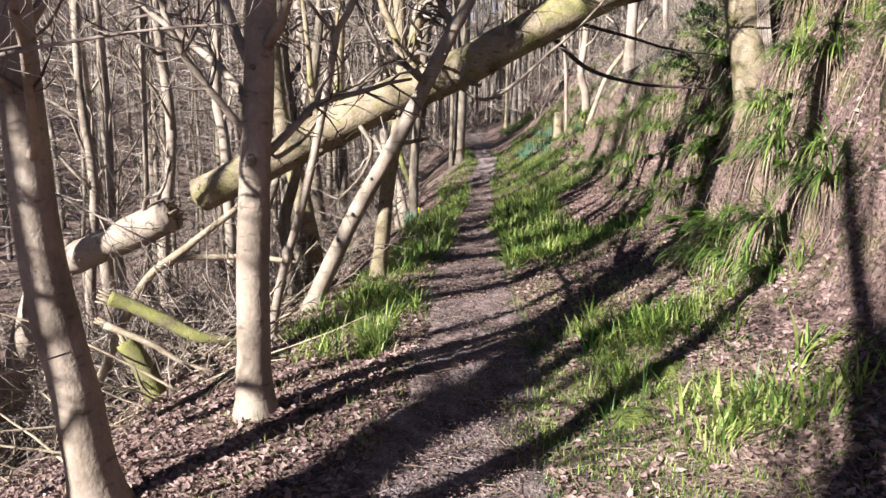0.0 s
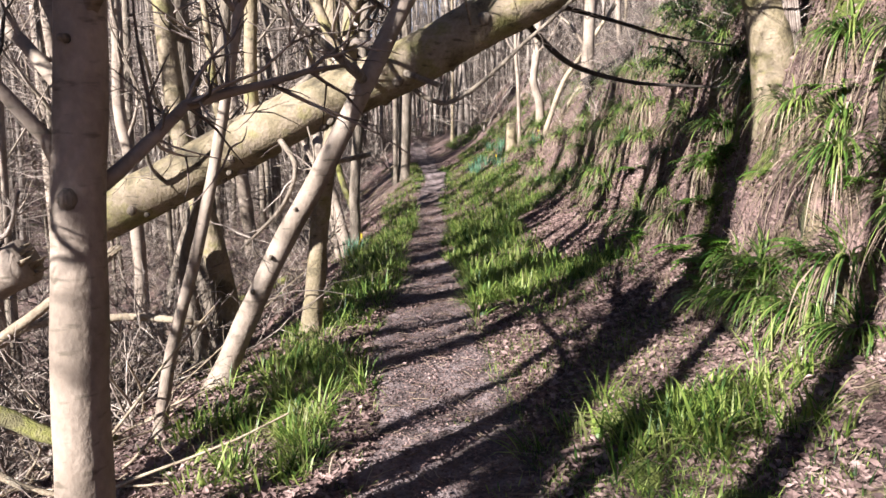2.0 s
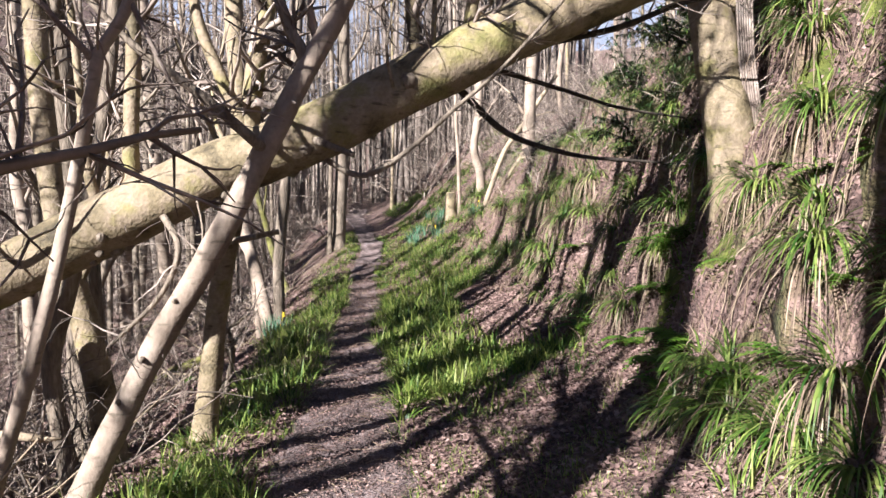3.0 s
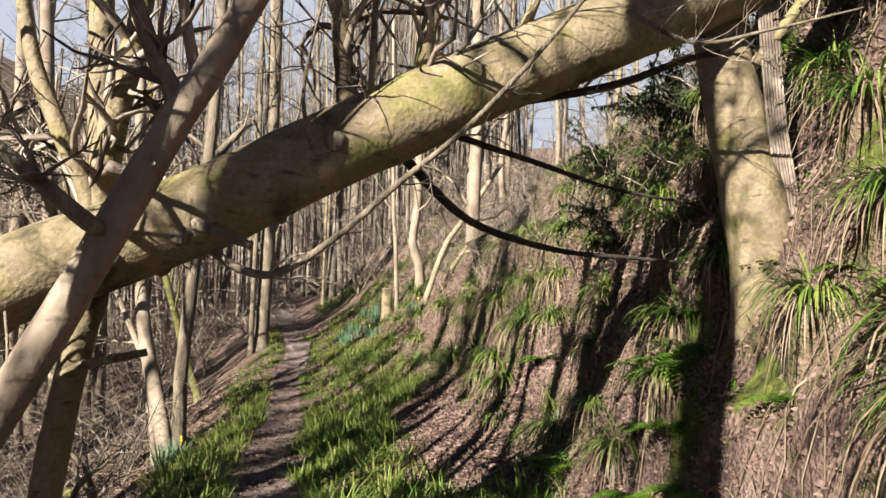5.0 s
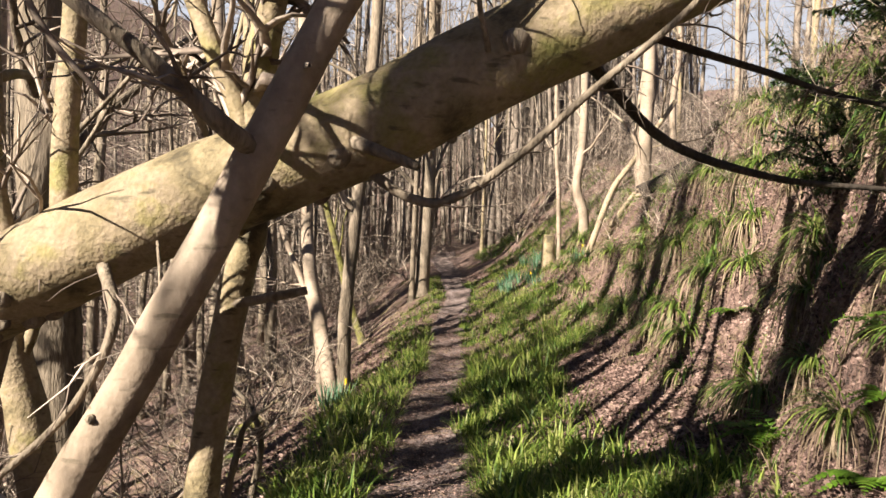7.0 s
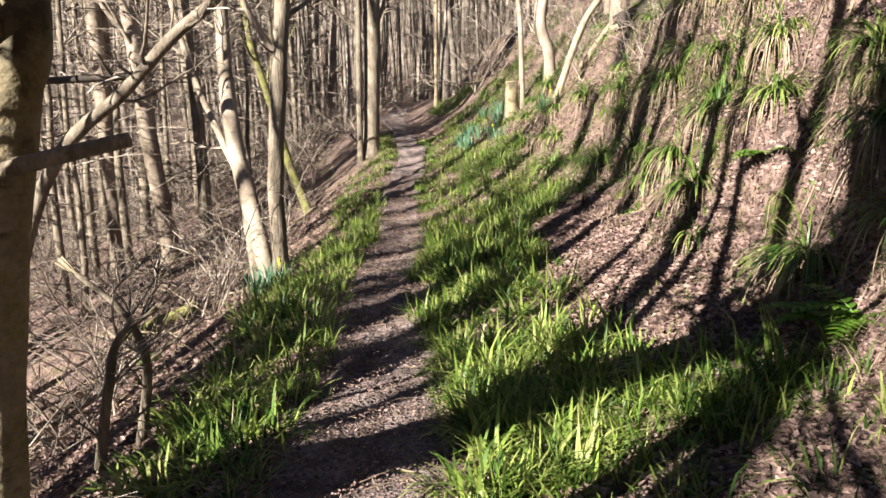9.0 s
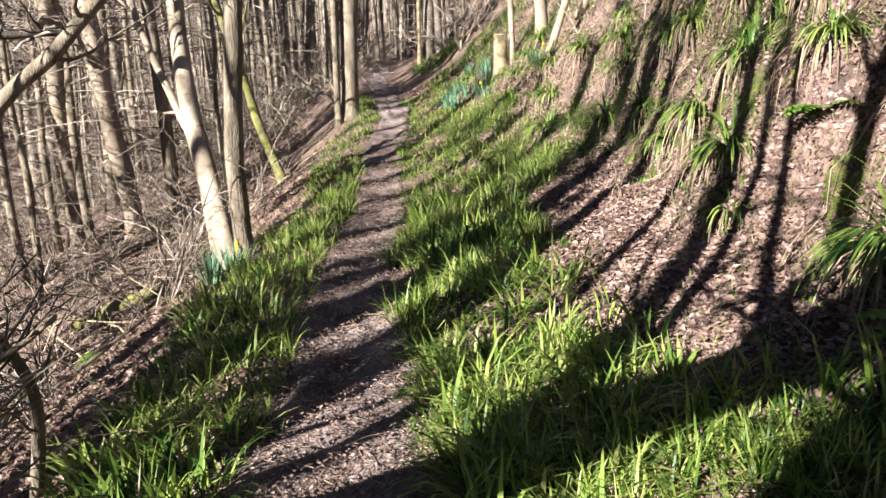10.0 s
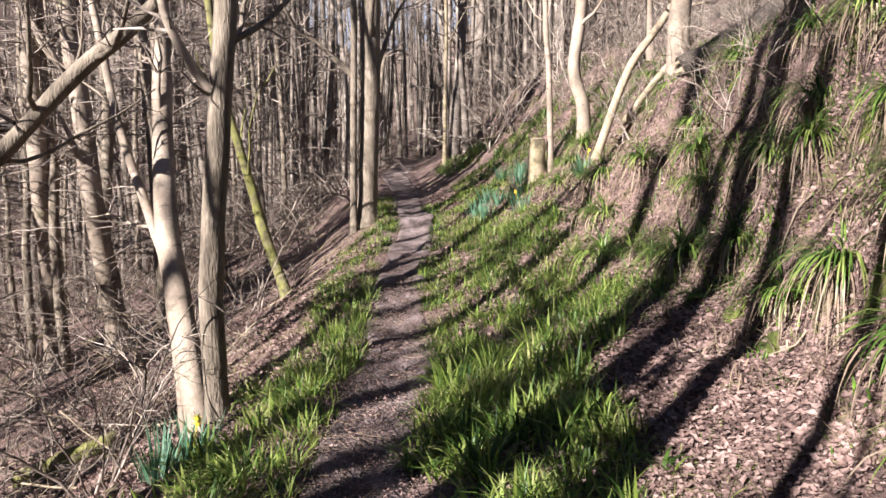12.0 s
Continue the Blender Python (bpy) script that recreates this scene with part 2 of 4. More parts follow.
# ---- mesh helpers ----
class Build:
    """Collects vertices and faces of one mesh."""

    def __init__(self):
        self.v, self.f = [], []

    def tube(self, pts, radii, sides=8, lump=0.0, cap=True):
        pts = [Vector(p) for p in pts]
        start = len(self.v)
        side = None
        for i, p in enumerate(pts):
            way = (pts[min(i + 1, len(pts) - 1)] - pts[max(i - 1, 0)]).normalized()
            if side is None:
                side = way.orthogonal().normalized()
            side = (side - way * side.dot(way)).normalized()
            other = way.cross(side)
            for k in range(sides):
                a = 2 * math.pi * k / sides
                r = radii[i]
                if lump:
                    r *= 1 + lump * noise.noise(p * 2.5 + Vector((math.cos(a), math.sin(a), 0)) * 0.8) + 0.35 * lump * noise.noise(p * 9 + Vector((math.cos(a), math.sin(a), 0)) * 2)
                self.v.append(p + side * (math.cos(a) * r) + other * (math.sin(a) * r))
        for i in range(len(pts) - 1):
            for k in range(sides):
                a, b = start + i * sides + k, start + i * sides + (k + 1) % sides
                self.f.append((a, b, b + sides, a + sides))
        if cap:
            self.f.append(tuple(start + (len(pts) - 1) * sides + k for k in range(sides)))
            self.f.append(tuple(start + k for k in reversed(range(sides))))

    def blade(self, p, way, length, width, droop, steps=3):
        """A tapering, bending leaf blade."""
        start = len(self.v)
        way = Vector(way).normalized()
        across = way.cross(Vector((0, 0, 1)))
        across = across.normalized() * width / 2 if across.length > 1e-3 else Vector((width / 2, 0, 0))
        q = Vector(p)
        for i in range(steps + 1):
            w = (1 - (i / steps) ** 2.2) * (0.7 + 0.3 * min(1, 3 * i / steps)) + 0.02
            self.v += [q - across * w, q + across * w]
            q = q + way * (length / steps)
            way = (way + Vector((0, 0, -droop / steps))).normalized()
        for i in range(steps):
            a = start + 2 * i
            self.f.append((a, a + 1, a + 3, a + 2))

    def leaf(self, p, size, turn, tilt, fold):
        """A curled dead leaf: two halves, folded at the midrib."""
        m = Matrix.Translation(p) @ Euler((tilt[0], tilt[1], turn)).to_matrix().to_4x4()
        s = len(self.v)
        w = size * 0.32
        for c in ((0, -size / 2, 0), (0, 0, -0.1 * size), (0, size / 2, 0.1 * size), (-w, -0.05 * size, fold * size), (w, 0.05 * size, fold * size * 0.7)):
            self.v.append(m @ Vector(c))
        self.f += [(s, s + 1, s + 3), (s + 3, s + 1, s + 2), (s, s + 4, s + 1), (s + 4, s + 2, s + 1)]

    def mesh(self, name, mat, smooth=True):
        me = bpy.data.meshes.new(name)
        me.from_pydata([tuple(v) for v in self.v], [], self.f)
        me.materials.append(mat)
        if smooth:
            me.shade_smooth()
        return me


def part(name, build, mat, parent, label="", smooth=True):
    ob = new(name, build.mesh(name, mat, smooth))
    ob.parent = parent
    if label:
        tagged(ob, label)
    return ob


def thing(name, label, category, group="", kind="", at=(0, 0, 0)):
    ob = tagged(new(name), label, category, group, kind)
    ob.location = at
    ob.empty_display_size = 0.1
    return ob


def smooth_line(pts, n):
    """A rounded line through control points."""
    pts = [Vector(p) for p in pts]
    ext = [2 * pts[0] - pts[1], *pts, 2 * pts[-1] - pts[-2]]
    out = []
    for i in range(1, len(ext) - 2):
        a, b, c, d = ext[i - 1:i + 3]
        for k in range(n):
            t = k / n
            out.append(0.5 * ((2 * b) + (c - a) * t + (2 * a - 5 * b + 4 * c - d) * t * t + (3 * b - a - 3 * c + d) * t ** 3))
    return out + [pts[-1]]


def fade(n, a, b, power=1.0):
    return [a + (b - a) * (i / (n - 1)) ** power for i in range(n)]


def wander(rng, p, way, length, steps, bend, up=0.0):
    """A crooked line, as a branch grows."""
    p, way = Vector(p), Vector(way).normalized()
    out = [p.copy()]
    for _ in range(steps):
        way = (way + Vector((rng.gauss(0, bend), rng.gauss(0, bend), rng.gauss(0, bend) + up))).normalized()
        p = p + way * (length / steps)
        out.append(p.copy())
    return out


def side_way(rng, axis, spread):
    """A way that leaves the axis by about the angle spread."""
    o = axis.orthogonal().normalized()
    o.rotate(Matrix.Rotation(rng.uniform(0, 6.283), 3, axis))
    return (axis * math.cos(spread) + o * math.sin(spread)).normalized()


def spray(build, rng, line, count, length, radius, bend=0.18, start=0.3, up=0.05, depth=1, sides=3):
    """Twigs along a line, with smaller twigs on them."""
    for _ in range(count):
        i = rng.randint(int(len(line) * start), len(line) - 2)
        axis = (line[i + 1] - line[i]).normalized()
        tw = wander(rng, line[i], side_way(rng, axis, rng.uniform(0.5, 1.2)), length * rng.uniform(0.5, 1.2), 4, bend, up)
        build.tube(tw, fade(5, radius, radius * 0.25), sides, cap=False)
        if depth:
            spray(build, rng, tw, 3, length * 0.5, radius * 0.55, bend, 0.1, up, depth - 1, sides)


def bare_tree(name, label, pts, r0, r1, seed, mat=None, limbs=5, limb_at=0.4, limb_len=1.6, twigs=5, sides=12, flare=1.4, group="", detail=6, lump=0.12, twig_len=0.6):
    """A leafless tree: trunk along pts, limbs and twigs."""
    rng = random.Random(seed)
    mat = mat or BARK
    base = Vector(pts[0])
    root = thing(name, label, "tree", group, at=base)
    line = [p - base for p in smooth_line(pts, detail)]
    n = len(line)
    rad = [(r0 + (r1 - r0) * (i / (n - 1))) * (1 + (flare - 1) * math.exp(-3.2 * (line[i] - line[0]).length / 0.35)) for i in range(n)]
    b = Build()
    low = line[0] - Vector((0, 0, 0.25))
    b.tube([low, *line], [rad[0] * 1.15, *rad], sides, lump)
    part("trunk", b, mat, root)
    tw = Build()
    for k in range(limbs):
        i = min(n - 2, int(n * (limb_at + (0.97 - limb_at) * (k + rng.random()) / max(limbs, 1))))
        axis = (line[i + 1] - line[i]).normalized()
        ll = wander(rng, line[i], side_way(rng, axis, rng.uniform(0.5, 1.0)), limb_len * rng.uniform(0.6, 1.3), 7, 0.16, 0.09)
        lr = rad[i] * rng.uniform(0.25, 0.45)
        lb = Build()
        lb.tube(ll, fade(8, lr, lr * 0.3), 6)
        part("limb", lb, mat, root)
        spray(tw, rng, ll, twigs, twig_len, max(0.004, lr * 0.35), depth=1)
    if tw.v:
        tagged(part("twig_spray", tw, TWIG, root), kind="stuff")
    return root


# ---- ground and path ----
def spread(stops):
    out = []
    for a, b, step in stops:
        out += list(np.arange(a, b, step))
    return np.array(out + [stops[-1][1]])


def ground_sheet():
    xs = spread([(-600, -130, 94), (-130, -30, 5), (-30, -8, 0.8), (-8, -2.5, 0.16), (-2.5, 5.2, 0.055), (5.2, 9, 0.2), (9, 30, 1.5), (30, 130, 8), (130, 600, 94)])
    ys = spread([(-600, -100, 100), (-100, -10, 6), (-10, 1, 0.5), (1, 17, 0.06), (17, 26, 0.12), (26, 50, 0.5), (50, 150, 5), (150, 600, 90)])
    gx, gy = np.meshgrid(xs, ys)
    cx, cy = np.clip(gx, -130, 130), np.clip(gy, -30, 150)
    gz = land(cx, cy)
    d = np.abs(gx - path_x(gy))
    w = np.interp(gy, *PATH_W)
    gz = gz - 0.035 * np.clip((w + 0.1 - d) / 0.15, 0, 1)
    nx = len(xs)
    v = np.stack([gx, gy, gz], -1).reshape(-1, 3)
    i = np.arange(len(ys) - 1)[:, None] * nx + np.arange(nx - 1)[None, :]
    f = np.stack([i, i + 1, i + nx + 1, i + nx], -1).reshape(-1, 4)
    me = bpy.data.meshes.new("ground")
    me.from_pydata(v.tolist(), [], f.tolist())
    me.materials.append(GROUND)
    me.shade_smooth()
    tagged(new("ground", me), "steep woodland hillside covered in brown leaf mould and moss", "ground", kind="structure")


def path_strip():
    ys = spread([(-12, 1, 0.3), (1, 18, 0.045), (18, 32, 0.15)])
    us = np.linspace(-1, 1, 27)
    gu, gy = np.meshgrid(us, ys)
    w = np.interp(gy, *PATH_W) * (1 + 0.16 * ripple(3.1 * gy, 2.0 * np.sign(gu) + 0 * gy, 4) + 0.08 * ripple(11 * gy, 3 * np.sign(gu), 1))
    gx = path_x(gy) + gu * w
    edge = np.clip((np.abs(gu) - 0.75) / 0.25, 0, 1)
    gz = land(gx, gy) + 0.006 - 0.03 * (1 - np.abs(gu)) - 0.03 * edge ** 2 + 0.012 * ripple(9 * gx, 9 * gy, 6) + 0.006 * ripple(23 * gx, 23 * gy, 2)
    # worn steps across the path
    for at, high in ((20.6, 0.07), (19.2, 0.03), (18.2, 0.035), (17.4, 0.03)):
        gz = gz + high * np.clip((gy - at) / 0.12, 0, 1) * np.clip((at + 1.0 - gy) / 0.9, 0, 1)
    nx = len(us)
    i = np.arange(len(ys) - 1)[:, None] * nx + np.arange(nx - 1)[None, :]
    f = np.stack([i, i + 1, i + nx + 1, i + nx], -1).reshape(-1, 4)
    me = bpy.data.meshes.new("footpath")
    me.from_pydata(np.stack([gx, gy, gz], -1).reshape(-1, 3).tolist(), [], f.tolist())
    me.materials.append(EARTH)
    me.shade_smooth()
    tagged(new("footpath", me), "narrow trodden earth footpath with worn humps", "footpath", kind="structure")


ground_sheet()
path_strip()


def on(x, y, up=0.0):
    return (x, y, h(x, y) + up)


# ---- the fallen trunk over the path ----
LOG = [(-2.49, 7.76, 0.92), (-1.90, 7.76, 1.21), (-1.21, 7.74, 1.56), (-0.56, 7.69, 1.88), (0.10, 7.66, 2.15), (0.72, 7.64, 2.48), (1.58, 7.61, 2.91), (2.43, 7.67, 3.32), (3.29, 7.74, 3.73), (5.00, 7.74, 4.53)]
LOG_R = [0.175, 0.19, 0.192, 0.19, 0.187, 0.187, 0.19, 0.197, 0.21, 0.26]


def ragged_end(build, at, way, radius, seed):
    """Splinters of a broken end."""
    rng = random.Random(seed)
    way = Vector(way).normalized()
    o = way.orthogonal().normalized()
    for k in range(14):
        q = o.copy()
        q.rotate(Matrix.Rotation(rng.uniform(0, 6.28), 3, way))
        p = Vector(at) + q * radius * rng.uniform(0.2, 0.85) - way * 0.03
        build.tube([p, p + way * rng.uniform(0.05, 0.14) + q * rng.uniform(-0.02, 0.02)], [radius * 0.22, 0.006], 4)


def branch(root, name, pts, r0, r1, seed, mat=None, twigs=0, twig_len=0.4, sides=8, n=6, label="", lump=0.1):
    """A bough of a thing, with its twigs; pts in the world."""
    rng = random.Random(seed)
    line = [p - root.location for p in smooth_line(pts, n)]
    b = Build()
    b.tube(line, fade(len(line), r0, r1), sides, lump)
    part(name, b, mat or BARK, root, label)
    if twigs:
        t = Build()
        spray(t, rng, line, twigs, twig_len, max(0.003, r1 * 0.7), bend=0.22, start=0.1, up=0.03)
        tagged(part("twig_spray", t, TWIG, root), kind="stuff")


def fallen_trunk():
    base = Vector(LOG[0])
    root = thing("fallen_tree", "pale greenish fallen trunk leaning across above the footpath", "fallen tree", at=base)
    line = [p - base for p in smooth_line(LOG, 10)]
    n = len(line)
    rad = np.interp(np.linspace(0, 9, n), range(10), LOG_R).tolist()
    b = Build()
    b.tube([line[0] - (line[1] - line[0]) * 0.8, *line], [0.1, *rad], 22, 0.07)
    part("trunk", b, BARK_GREEN, root)
    e = Build()
    ragged_end(e, line[0], line[0] - line[1], 0.13, 3)
    tagged(part("broken_end", e, DEAD, root, "pale splintered broken end"), kind="stuff")
    # knots and scars
    rng = random.Random(8)
    for k in range(16):
        i = rng.randint(6, n - 25)
        way = (line[i + 1] - line[i]).normalized()
        q = way.cross(Vector((0, 0, 1))).normalized()
        q.rotate(Matrix.Rotation(rng.uniform(-0.5, 2.0), 3, way))
        s = rng.uniform(0.016, 0.035)
        kb = Build()
        kb.tube([line[i] + q * (rad[i] - 0.03), line[i] + q * (rad[i] + 0.006), line[i] + q * (rad[i] + 0.018)], [s * 1.7, s * 1.3, s * 0.6], 9, 0.3)
        part("knot", kb, BARK_ROUGH, root)
    # upright shoots
    for pts, r0, r1, sd in (
            ([(-1.04, 7.74, 1.61), (-1.04, 7.74, 2.19), (-1.01, 7.74, 2.71), (-1.04, 7.79, 3.51), (-1.10, 7.95, 5.23)], 0.06, 0.035, 31),
            ([(-1.23, 7.76, 1.59), (-1.31, 7.74, 1.96), (-1.35, 7.74, 2.55), (-1.47, 7.79, 3.73)], 0.04, 0.02, 32),
            ([(-0.32, 7.74, 2.02), (-0.36, 7.74, 2.25), (-0.49, 7.74, 2.55), (-0.65, 7.79, 3.03), (-0.83, 7.84, 4.37)], 0.05, 0.03, 33),
            ([(-0.31, 7.76, 2.02), (-0.30, 7.76, 2.28), (-0.25, 7.76, 2.66), (-0.16, 7.79, 3.19), (-0.08, 7.84, 4.80)], 0.075, 0.05, 34),
            ([(0.79, 7.65, 2.55), (0.77, 7.65, 2.82), (0.74, 7.65, 3.19), (0.76, 7.74, 4.58)], 0.055, 0.035, 35),
            ([(0.87, 7.55, 2.55), (0.88, 7.52, 2.87), (0.89, 7.47, 3.41)], 0.02, 0.012, 36),
            ([(1.13, 7.59, 2.68), (1.14, 7.59, 2.98), (1.23, 7.59, 3.41), (1.36, 7.63, 4.37)], 0.05, 0.03, 37),
            ([(1.58, 7.59, 2.98), (1.71, 7.52, 3.41), (1.68, 7.52, 4.16)], 0.03, 0.015, 38)):
        branch(root, "shoot", pts, r0, r1, sd, BARK_GREEN, twigs=9, twig_len=0.7)
    # boughs that hang from it
    for pts, r0, r1, sd, tw in (
            ([(0.99, 7.74, 2.51), (1.11, 8.00, 2.53), (1.53, 8.22, 2.23), (2.06, 8.27, 2.08), (2.54, 8.27, 2.04), (2.91, 8.27, 2.02)], 0.034, 0.008, 41, 10),
            ([(1.10, 7.68, 2.68), (1.32, 8.00, 2.68), (1.90, 8.06, 2.54), (2.33, 8.06, 2.42), (2.86, 8.06, 2.35)], 0.026, 0.007, 42, 10),
            ([(1.42, 7.65, 2.74), (1.68, 7.79, 2.81), (2.22, 7.82, 2.94), (2.65, 7.80, 3.11), (2.88, 7.77, 3.17)], 0.028, 0.016, 43, 8),
            ([(0.03, 7.68, 2.12), (0.19, 7.63, 1.99), (0.34, 7.59, 1.90), (0.49, 7.55, 1.90), (0.73, 7.47, 2.06), (0.97, 7.33, 2.28), (1.28, 7.26, 2.55), (1.63, 7.20, 2.94), (2.00, 7.20, 3.41)], 0.022, 0.009, 44, 8),
            ([(0.08, 7.54, 2.12), (0.19, 7.44, 2.07), (0.36, 7.37, 2.00)], 0.03, 0.018, 45, 0),
            ([(-0.83, 7.59, 1.64), (-0.69, 7.36, 1.43), (-0.78, 7.26, 1.16), (-1.04, 7.20, 0.89)], 0.025, 0.01, 46, 7),
            ([(-1.63, 7.63, 1.27), (-1.74, 7.42, 1.48), (-1.69, 7.20, 1.91), (-1.85, 7.09, 2.44)], 0.018, 0.006, 47, 8),
            ([(-0.62, 7.58, 1.75), (-0.56, 7.42, 1.48), (-0.65, 7.36, 1.11), (-0.63, 7.31, 0.84)], 0.007, 0.003, 48, 4),
            ([(2.11, 7.42, 3.19), (2.33, 7.20, 2.98), (2.65, 7.09, 3.03), (3.08, 6.99, 3.14)], 0.014, 0.005, 49, 9),
            ([(0.61, 7.47, 2.44), (0.56, 7.31, 2.66), (0.64, 7.20, 3.09)], 0.012, 0.004, 50, 6)):
        branch(root, "bough", pts, r0, r1, sd, DARK_BARK if sd < 44 else BARK_ROUGH, twigs=tw, twig_len=0.42)


def lower_piece():
    pts = [(-4.1, 7.75, 0.12), (-3.76, 7.68, 0.29), (-3.3, 7.64, 0.5), (-2.72, 7.6, 0.76)]
    root = thing("broken_trunk", "broken lower piece of the fallen trunk with splintered end", "fallen tree", at=pts[0])
    branch(root, "trunk", [(-5.0, 7.95, h(-5, 7.95) + 0.1), *pts], 0.16, 0.175, 5, BARK, sides=18)
    e = Build()
    ragged_end(e, Vector(pts[-1]) - root.location, (0.85, 0, 0.5), 0.15, 6)
    tagged(part("broken_end", e, DEAD, root, "pale splintered broken end"), kind="stuff")
    branch(root, "bough", [(-3.0, 7.6, 0.62), (-2.95, 7.5, 0.9), (-2.75, 7.4, 1.0), (-2.6, 7.3, 1.3)], 0.03, 0.01, 9, TWIG, twigs=8)


fallen_trunk()
lower_piece()

# ---- trees beside the path ----
tree_a = bare_tree("tree", "stout leafless tree with smooth pale bark", [on(-1.63, 3.4), (-1.75, 3.44, 0.4), (-1.86, 3.46, 1.03), (-1.91, 3.48, 1.96), (-2.0, 3.5, 4), (-2.2, 3.5, 8)], 0.122, 0.075, 1, limb_at=0.5, limbs=11, limb_len=2.1, flare=1.5, twigs=11)
branch(tree_a, "limb", [(-1.9, 3.47, 1.72), (-1.85, 3.2, 1.84), (-1.71, 3.0, 1.88), (-1.16, 3.0, 1.97), (-0.77, 3.0, 2.0)], 0.014, 0.004, 57, TWIG, twigs=8)
branch(tree_a, "limb", [(-1.88, 3.46, 1.3), (-1.8, 3.45, 1.32), (-1.6, 3.5, 1.2), (-1.3, 3.5, 1.05)], 0.008, 0.003, 58, TWIG, twigs=9)
B_PTS = [on(-1.14, 4.42), (-1.14, 4.43, 0.5), (-1.11, 4.5, 1.4), (-1.06, 4.55, 2.2), (-1.0, 4.6, 4), (-0.9, 4.7, 8)]
tree_b = bare_tree("tree", "straight leafless tree with a dark knot in its bark", B_PTS, 0.108, 0.07, 2, limb_at=0.35, limbs=14, limb_len=2.0, flare=1.35, twigs=12)
for at, s in ((Vector((-1.11, 4.395, 1.42)), 0.026), (Vector((-1.09, 4.42, 1.95)), 0.012)):
    k = Build()
    q = at - tree_b.location
    k.tube([q + Vector((0, 0.03, 0)), q + Vector((0, -0.004, 0)), q + Vector((0, -0.012, 0))], [s * 1.5, s * 1.2, s * 0.5], 9, 0.3)
    part("knot", k, BARK_ROUGH, tree_b, "dark healed branch knot")
D_PTS = [on(-1.3, 7.3), (-1.06, 7.28, 0.37), (-0.78, 7.26, 0.91), (-0.47, 7.20, 1.43), (-0.16, 7.16, 2.01), (0.08, 7.15, 2.47), (0.32, 7.15, 2.92), (0.82, 7.17, 4.03), (1.25, 7.28, 6.25)]
tree_d = bare_tree("leaning_tree", "thin leaning tree with pale smooth bark crossing the fallen trunk", D_PTS, 0.088, 0.05, 3, limb_at=0.65, limbs=4)
branch(tree_d, "limb", [(-0.16, 7.15, 2.01), (-0.24, 7.01, 2.08), (-0.42, 6.96, 2.24), (-0.67, 6.94, 2.43), (-0.87, 6.94, 2.59), (-1.30, 6.96, 3.07)], 0.036, 0.016, 51, BARK_ROUGH, twigs=9)
branch(tree_d, "limb", [(0.10, 7.15, 2.48), (0.04, 7.14, 2.61), (-0.02, 7.13, 2.73), (-0.15, 7.12, 3.18), (-0.34, 7.17, 4.35)], 0.042, 0.025, 52, BARK_ROUGH, twigs=9)
for i, (x, y, z) in enumerate(((-1.01, 7.19, 0.55), (-0.87, 7.17, 0.80), (-0.68, 7.16, 1.14))):
    k = Build()
    q = Vector((x, y, z)) - tree_d.location
    k.tube([q + Vector((0, 0.03, 0)), q, q + Vector((0, -0.015, 0.003))], [0.02, 0.017, 0.007], 8, 0.3)
    part("knot", k, BARK_ROUGH, tree_d, "dark bud scar")
E_PTS = [on(-1.53, 6.55), (-1.42, 6.55, 0.3), (-1.22, 6.52, 0.93), (-1.05, 6.52, 1.6), (-0.9, 6.5, 2.3), (-0.87, 6.5, 2.42), (-0.73, 6.5, 2.67), (-0.6, 6.5, 3.2), (-0.5, 6.5, 4.5)]
tree_e = bare_tree("sapling", "slender crooked sapling with pale brown bark", E_PTS, 0.042, 0.022, 4, limb_at=0.5, limbs=5, limb_len=0.9, flare=1.2)
branch(tree_e, "limb", [(-0.9, 6.5, 2.38), (-1.0, 6.4, 2.5), (-1.15, 6.35, 2.65), (-1.6, 6.3, 2.8)], 0.02, 0.008, 53, TWIG, twigs=8)
branch(tree_e, "limb", [(-0.73, 6.5, 2.67), (-0.6, 6.45, 2.4), (-0.5, 6.45, 2.2), (-0.38, 6.5, 2.05)], 0.014, 0.006, 54, TWIG, twigs=6)
G_PTS = [(3.16, 7.86, 1.35), (3.12, 7.8, 1.8), (3.05, 7.78, 2.33), (2.98, 7.82, 2.75), (2.95, 7.88, 3.2), (2.93, 7.95, 4.0), (2.88, 8.0, 6), (2.8, 8, 9)]
tree_g = bare_tree("tree", "stout green-stained tree rooted in the steep bank", G_PTS, 0.19, 0.13, 5, mat=BARK_GREEN, limb_at=0.45, limbs=6, flare=1.25, twigs=7, sides=18)
for k in range(7):
    x = 3.2 + 0.05 * math.sin(k * 2.1)
    branch(tree_g, "ivy_stem", [(x - 0.02 + 0.02 * k, 7.75 - 0.015 * k, 1.7), (3.12 + 0.02 * k, 7.66, 2.3), (3.06 + 0.018 * k, 7.66, 2.8), (3.02 + 0.02 * k, 7.68, 3.6)], 0.014, 0.008, 60 + k, TWIG, twigs=6, twig_len=0.22)
tree_f = bare_tree("tree", "slim tree with green-stained bark beside the path", [on(-0.73, 8.4), (-0.68, 8.4, 0.4), (-0.6, 8.4, 1.04), (-0.5, 8.4, 1.6), (-0.44, 8.42, 1.95), (-0.5, 8.6, 3.5), (-0.6, 8.8, 6)], 0.09, 0.06, 6, mat=BARK_GREEN, limb_at=0.5, limbs=4)
branch(tree_f, "stub", [(-0.55, 8.36, 1.42), (-0.35, 8.3, 1.46), (-0.16, 8.3, 1.5)], 0.025, 0.02, 55, BARK_ROUGH)
